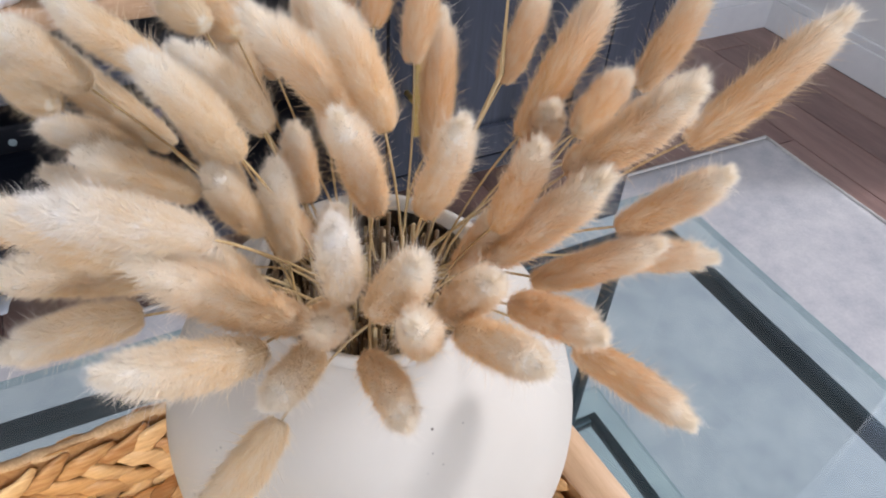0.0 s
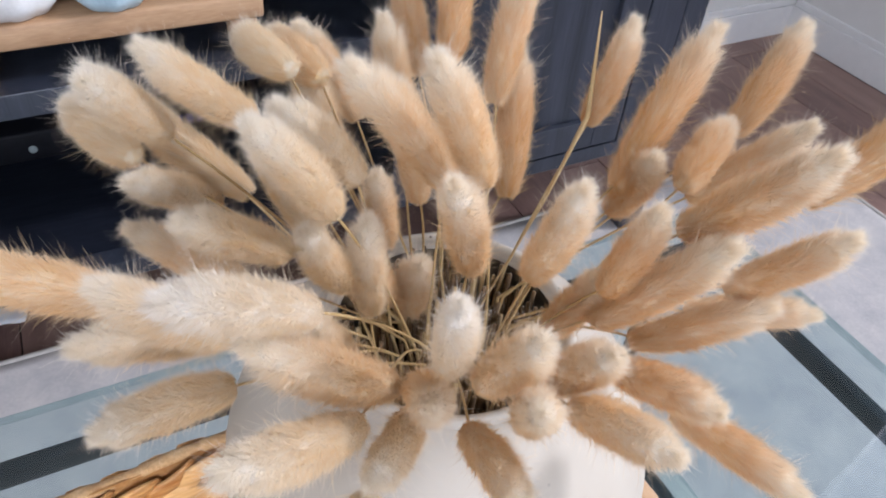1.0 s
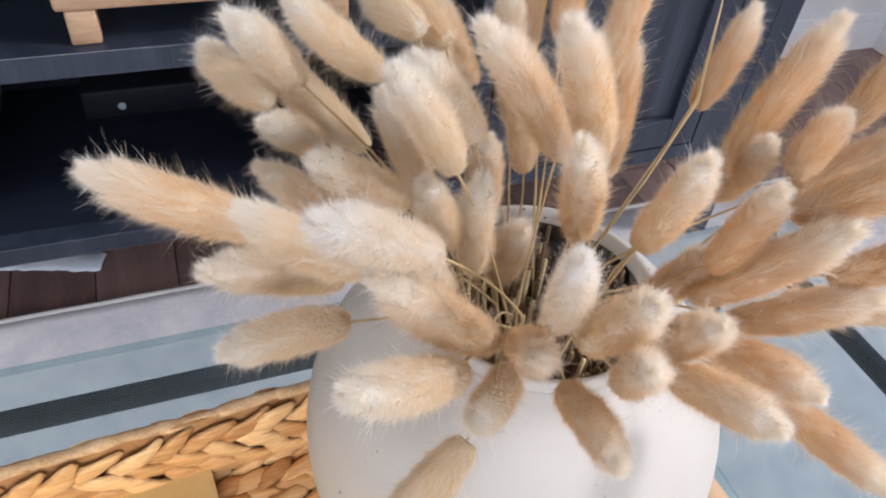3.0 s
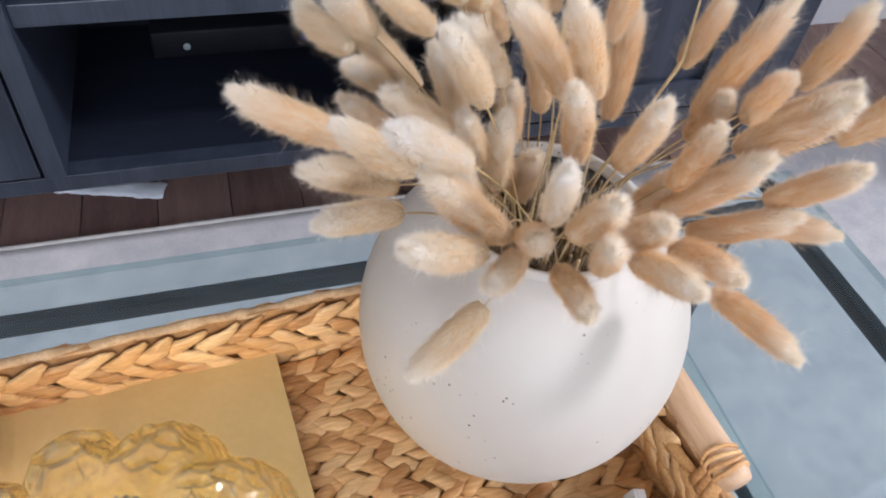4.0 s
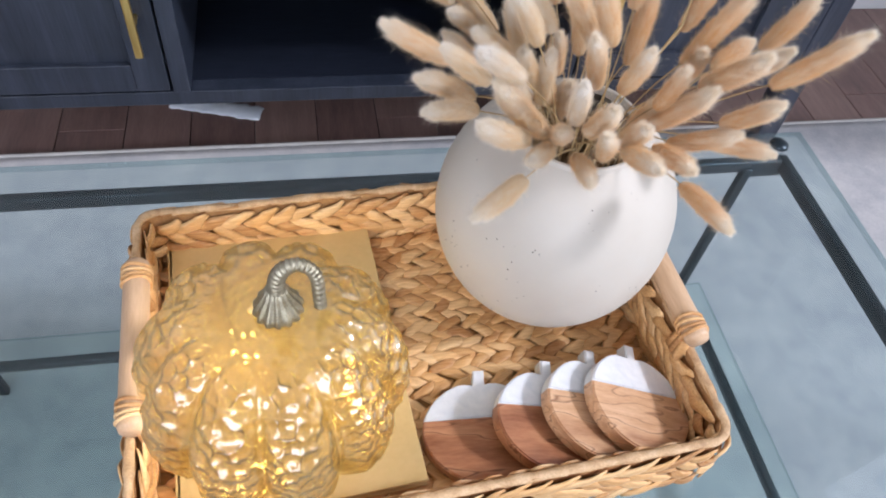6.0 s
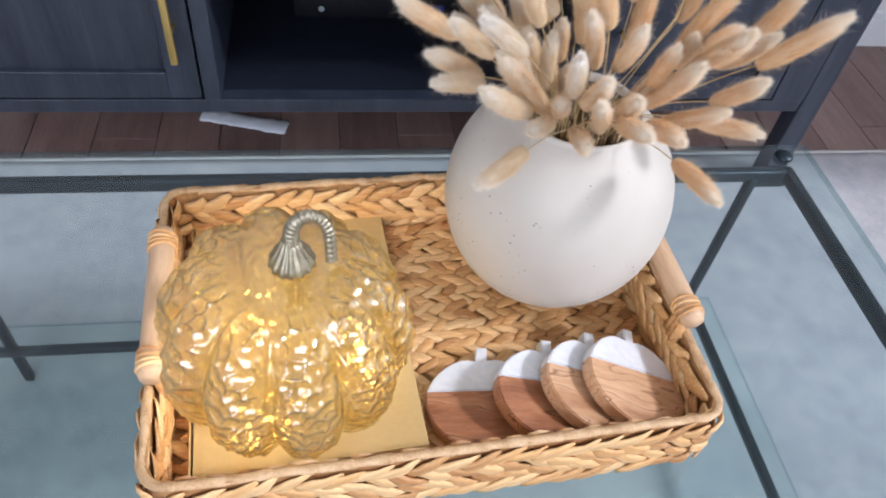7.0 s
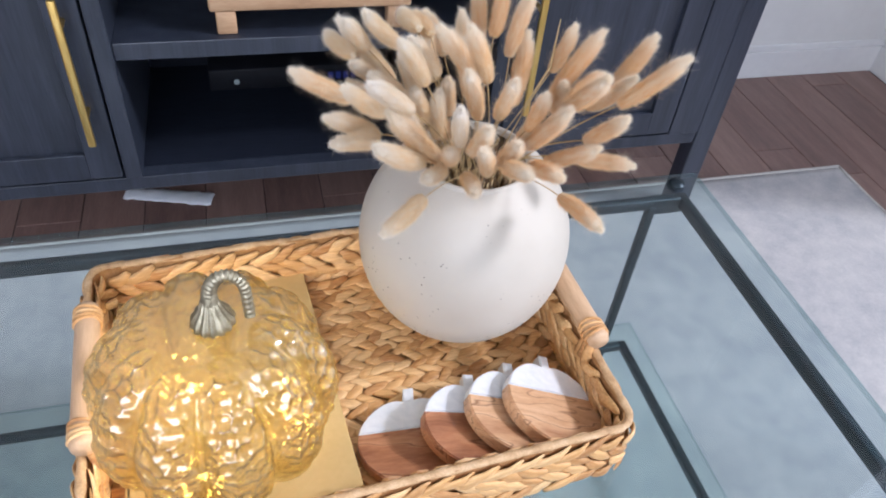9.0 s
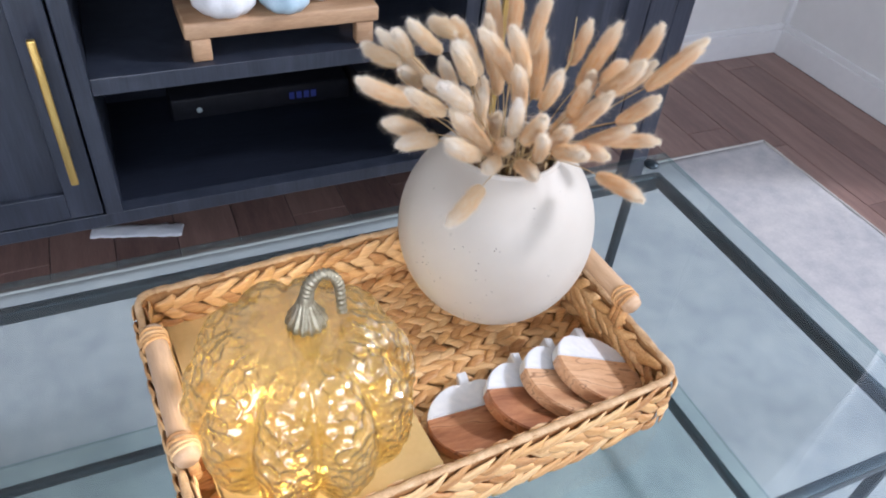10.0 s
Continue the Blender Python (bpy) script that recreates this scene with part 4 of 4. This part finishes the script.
bunny_tail((0.168, 0.108, 0.754), (0.184, 0.128, 0.802))
bunny_tail((0.177, 0.102, 0.706), (0.199, 0.137, 0.756))
bunny_tail((0.204, 0.088, 0.747), (0.221, 0.088, 0.786))
bunny_tail((0.189, 0.046, 0.748), (0.231, 0.064, 0.793))
bunny_tail((0.251, 0.052, 0.754), (0.287, 0.060, 0.786))
bunny_tail((0.198, 0.024, 0.760), (0.228, 0.042, 0.767))
bunny_tail((0.195, 0.052, 0.728), (0.198, 0.034, 0.764))
bunny_tail((0.151, 0.001, 0.746), (0.162, -0.004, 0.779))
bunny_tail((0.221, 0.037, 0.739), (0.248, 0.014, 0.772))
bunny_tail((0.179, 0.001, 0.763), (0.198, -0.028, 0.800))
bunny_tail((0.156, 0.005, 0.726), (0.177, -0.022, 0.774))
bunny_tail((0.201, -0.008, 0.736), (0.223, -0.030, 0.766))
bunny_tail((0.210, 0.009, 0.702), (0.248, -0.013, 0.714))
bunny_tail((0.174, 0.001, 0.710), (0.204, -0.025, 0.737))
bunny_tail((0.153, -0.014, 0.719), (0.169, -0.042, 0.731))
bunny_tail((0.183, -0.022, 0.688), (0.202, -0.065, 0.694), 0.95)
bunny_tail((0.125, -0.026, 0.729), (0.131, -0.056, 0.748))
bunny_tail((0.114, -0.017, 0.718), (0.105, -0.036, 0.758))
bunny_tail((0.098, -0.010, 0.711), (0.100, -0.045, 0.723))
bunny_tail((0.127, -0.009, 0.720), (0.136, -0.025, 0.752))
bunny_tail((0.101, -0.009, 0.734), (0.113, -0.024, 0.764))
bunny_tail((0.093, -0.002, 0.738), (0.086, -0.017, 0.776), 1.0, "white")
bunny_tail((0.091, 0.014, 0.711), (0.084, -0.018, 0.741))
bunny_tail((0.083, 0.003, 0.710), (0.065, -0.021, 0.720))
bunny_tail((0.063, 0.001, 0.720), (0.020, -0.025, 0.751), 1.0, "pale")
bunny_tail((0.055, 0.013, 0.763), (0.018, 0.000, 0.799), 1.05, "white")
bunny_tail((0.034, 0.018, 0.758), (0.003, 0.029, 0.774), 1.0, "pale")
bunny_tail((0.038, 0.066, 0.705), (-0.003, 0.051, 0.742))
bunny_tail((0.031, 0.025, 0.727), (-0.005, 0.019, 0.737))
bunny_tail((0.082, 0.018, 0.710), (0.036, -0.001, 0.764), 1.0, "beige")
bunny_tail((0.081, 0.056, 0.724), (0.063, 0.051, 0.757))
bunny_tail((0.119, 0.081, 0.668), (0.111, 0.064, 0.717))
bunny_tail((0.110, 0.088, 0.708), (0.103, 0.087, 0.742))
bunny_tail((0.118, 0.033, 0.740), (0.103, 0.015, 0.790))
bunny_tail((0.127, 0.011, 0.753), (0.134, -0.001, 0.787))
bunny_tail((0.104, 0.072, 0.693), (0.086, 0.056, 0.736))
bunny_tail((0.163, 0.142, 0.756), (0.182, 0.169, 0.792))
bunny_tail((0.152, 0.152, 0.747), (0.159, 0.188, 0.779))
bunny_tail((0.010, 0.040, 0.760), (-0.033, 0.051, 0.778), 1.0, "beige")
bunny_tail((0.226, -0.006, 0.768), (0.266, -0.018, 0.811), 1.05, "tan")
bunny_tail((0.064, -0.009, 0.691), (0.032, -0.024, 0.665), 1.0)
bunny_tail((0.080, 0.085, 0.722), (0.064, 0.092, 0.766), 1.0, "pale")
bunny_tail((0.098, 0.105, 0.735), (0.086, 0.122, 0.778), 1.0, "pale")
bunny_tail((0.128, 0.110, 0.735), (0.127, 0.130, 0.785), 1.0, "beige")
bunny_tail((0.092, 0.058, 0.705), (0.083, 0.052, 0.750), 1.0, "pale")
bunny_tail((0.072, 0.032, 0.714), (0.052, 0.020, 0.755), 1.0, "pale")
bunny_tail((0.150, 0.022, 0.704), (0.160, 0.008, 0.744), 1.0, "tan")
bunny_tail((0.047, 0.075, 0.722), (0.018, 0.078, 0.752), 1.0, "beige")
bunny_tail((0.128, 0.095, 0.722), (0.122, 0.100, 0.772), 1.0, "beige")

# bare broken stalks that fill the mouth of the vase
stalks = thing("dry_stalks", "thin dry straw stalks bundled inside the vase mouth", "dried grass", pose(VX, VY, FLOOR_Z + 0.015))
# four in five stalks take the dark colour that paints the mouth's shade
bm = bmesh.new()
light = bmesh.new()
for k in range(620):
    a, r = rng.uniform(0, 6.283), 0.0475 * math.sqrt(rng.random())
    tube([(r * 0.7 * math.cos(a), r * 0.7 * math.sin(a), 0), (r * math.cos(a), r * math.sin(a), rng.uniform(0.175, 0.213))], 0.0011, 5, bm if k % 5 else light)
part("stalk_bundle", bm, STRAW_SHADED, stalks)
part("straw_bundle", light, STRAW, stalks, "golden straw stalks")
stalks["kind"] = "stuff"

# orange dry blade beside one head
blade = thing("dry_blade", "narrow orange dry leaf blade among the bunny tails", "dried grass", pose(0, 0, 0))
part("leaf", tube([(0.135, 0.06, 0.665), (0.178, 0.075, 0.720), (0.200, 0.085, 0.752), (0.208, 0.100, 0.790)], [0.0004, 0.0006, 0.0012, 0.0003], 6), STRAW, blade)

# ---- floor boards, last ----
floor = structure("floor", "dark brown wooden plank floor", "floor", box(X0, X1, Y0, Y1, -0.05, -0.004), FLOOR_BASE)
PLANK = 0.127
plank_meshes = {}
rng = random.Random(11)
x = X0 + 0.002
while x < X1 - 0.02:
    y = Y0 - rng.uniform(0.0, 1.0)
    wdt = min(PLANK, X1 - x)
    while y < Y1:
        ln = rng.choice((0.9, 1.2, 1.5))
        a, b = max(y, Y0), min(y + ln, Y1)
        if b - a > 0.02:
            key = (round(wdt, 3), round(b - a, 3))
            if key not in plank_meshes:
                bm = box(0, wdt - 0.0018, 0, b - a - 0.0018, -0.004, 0.0, 0.0012)
                me = bpy.data.meshes.new("plank")
                bm.to_mesh(me)
                bm.free()
                me.materials.append(FLOOR_WOOD)
                plank_meshes[key] = me
            ob = new("plank", plank_meshes[key])
            ob.parent = floor
            ob.location = (x, a, 0)
        y += ln
    x += PLANK
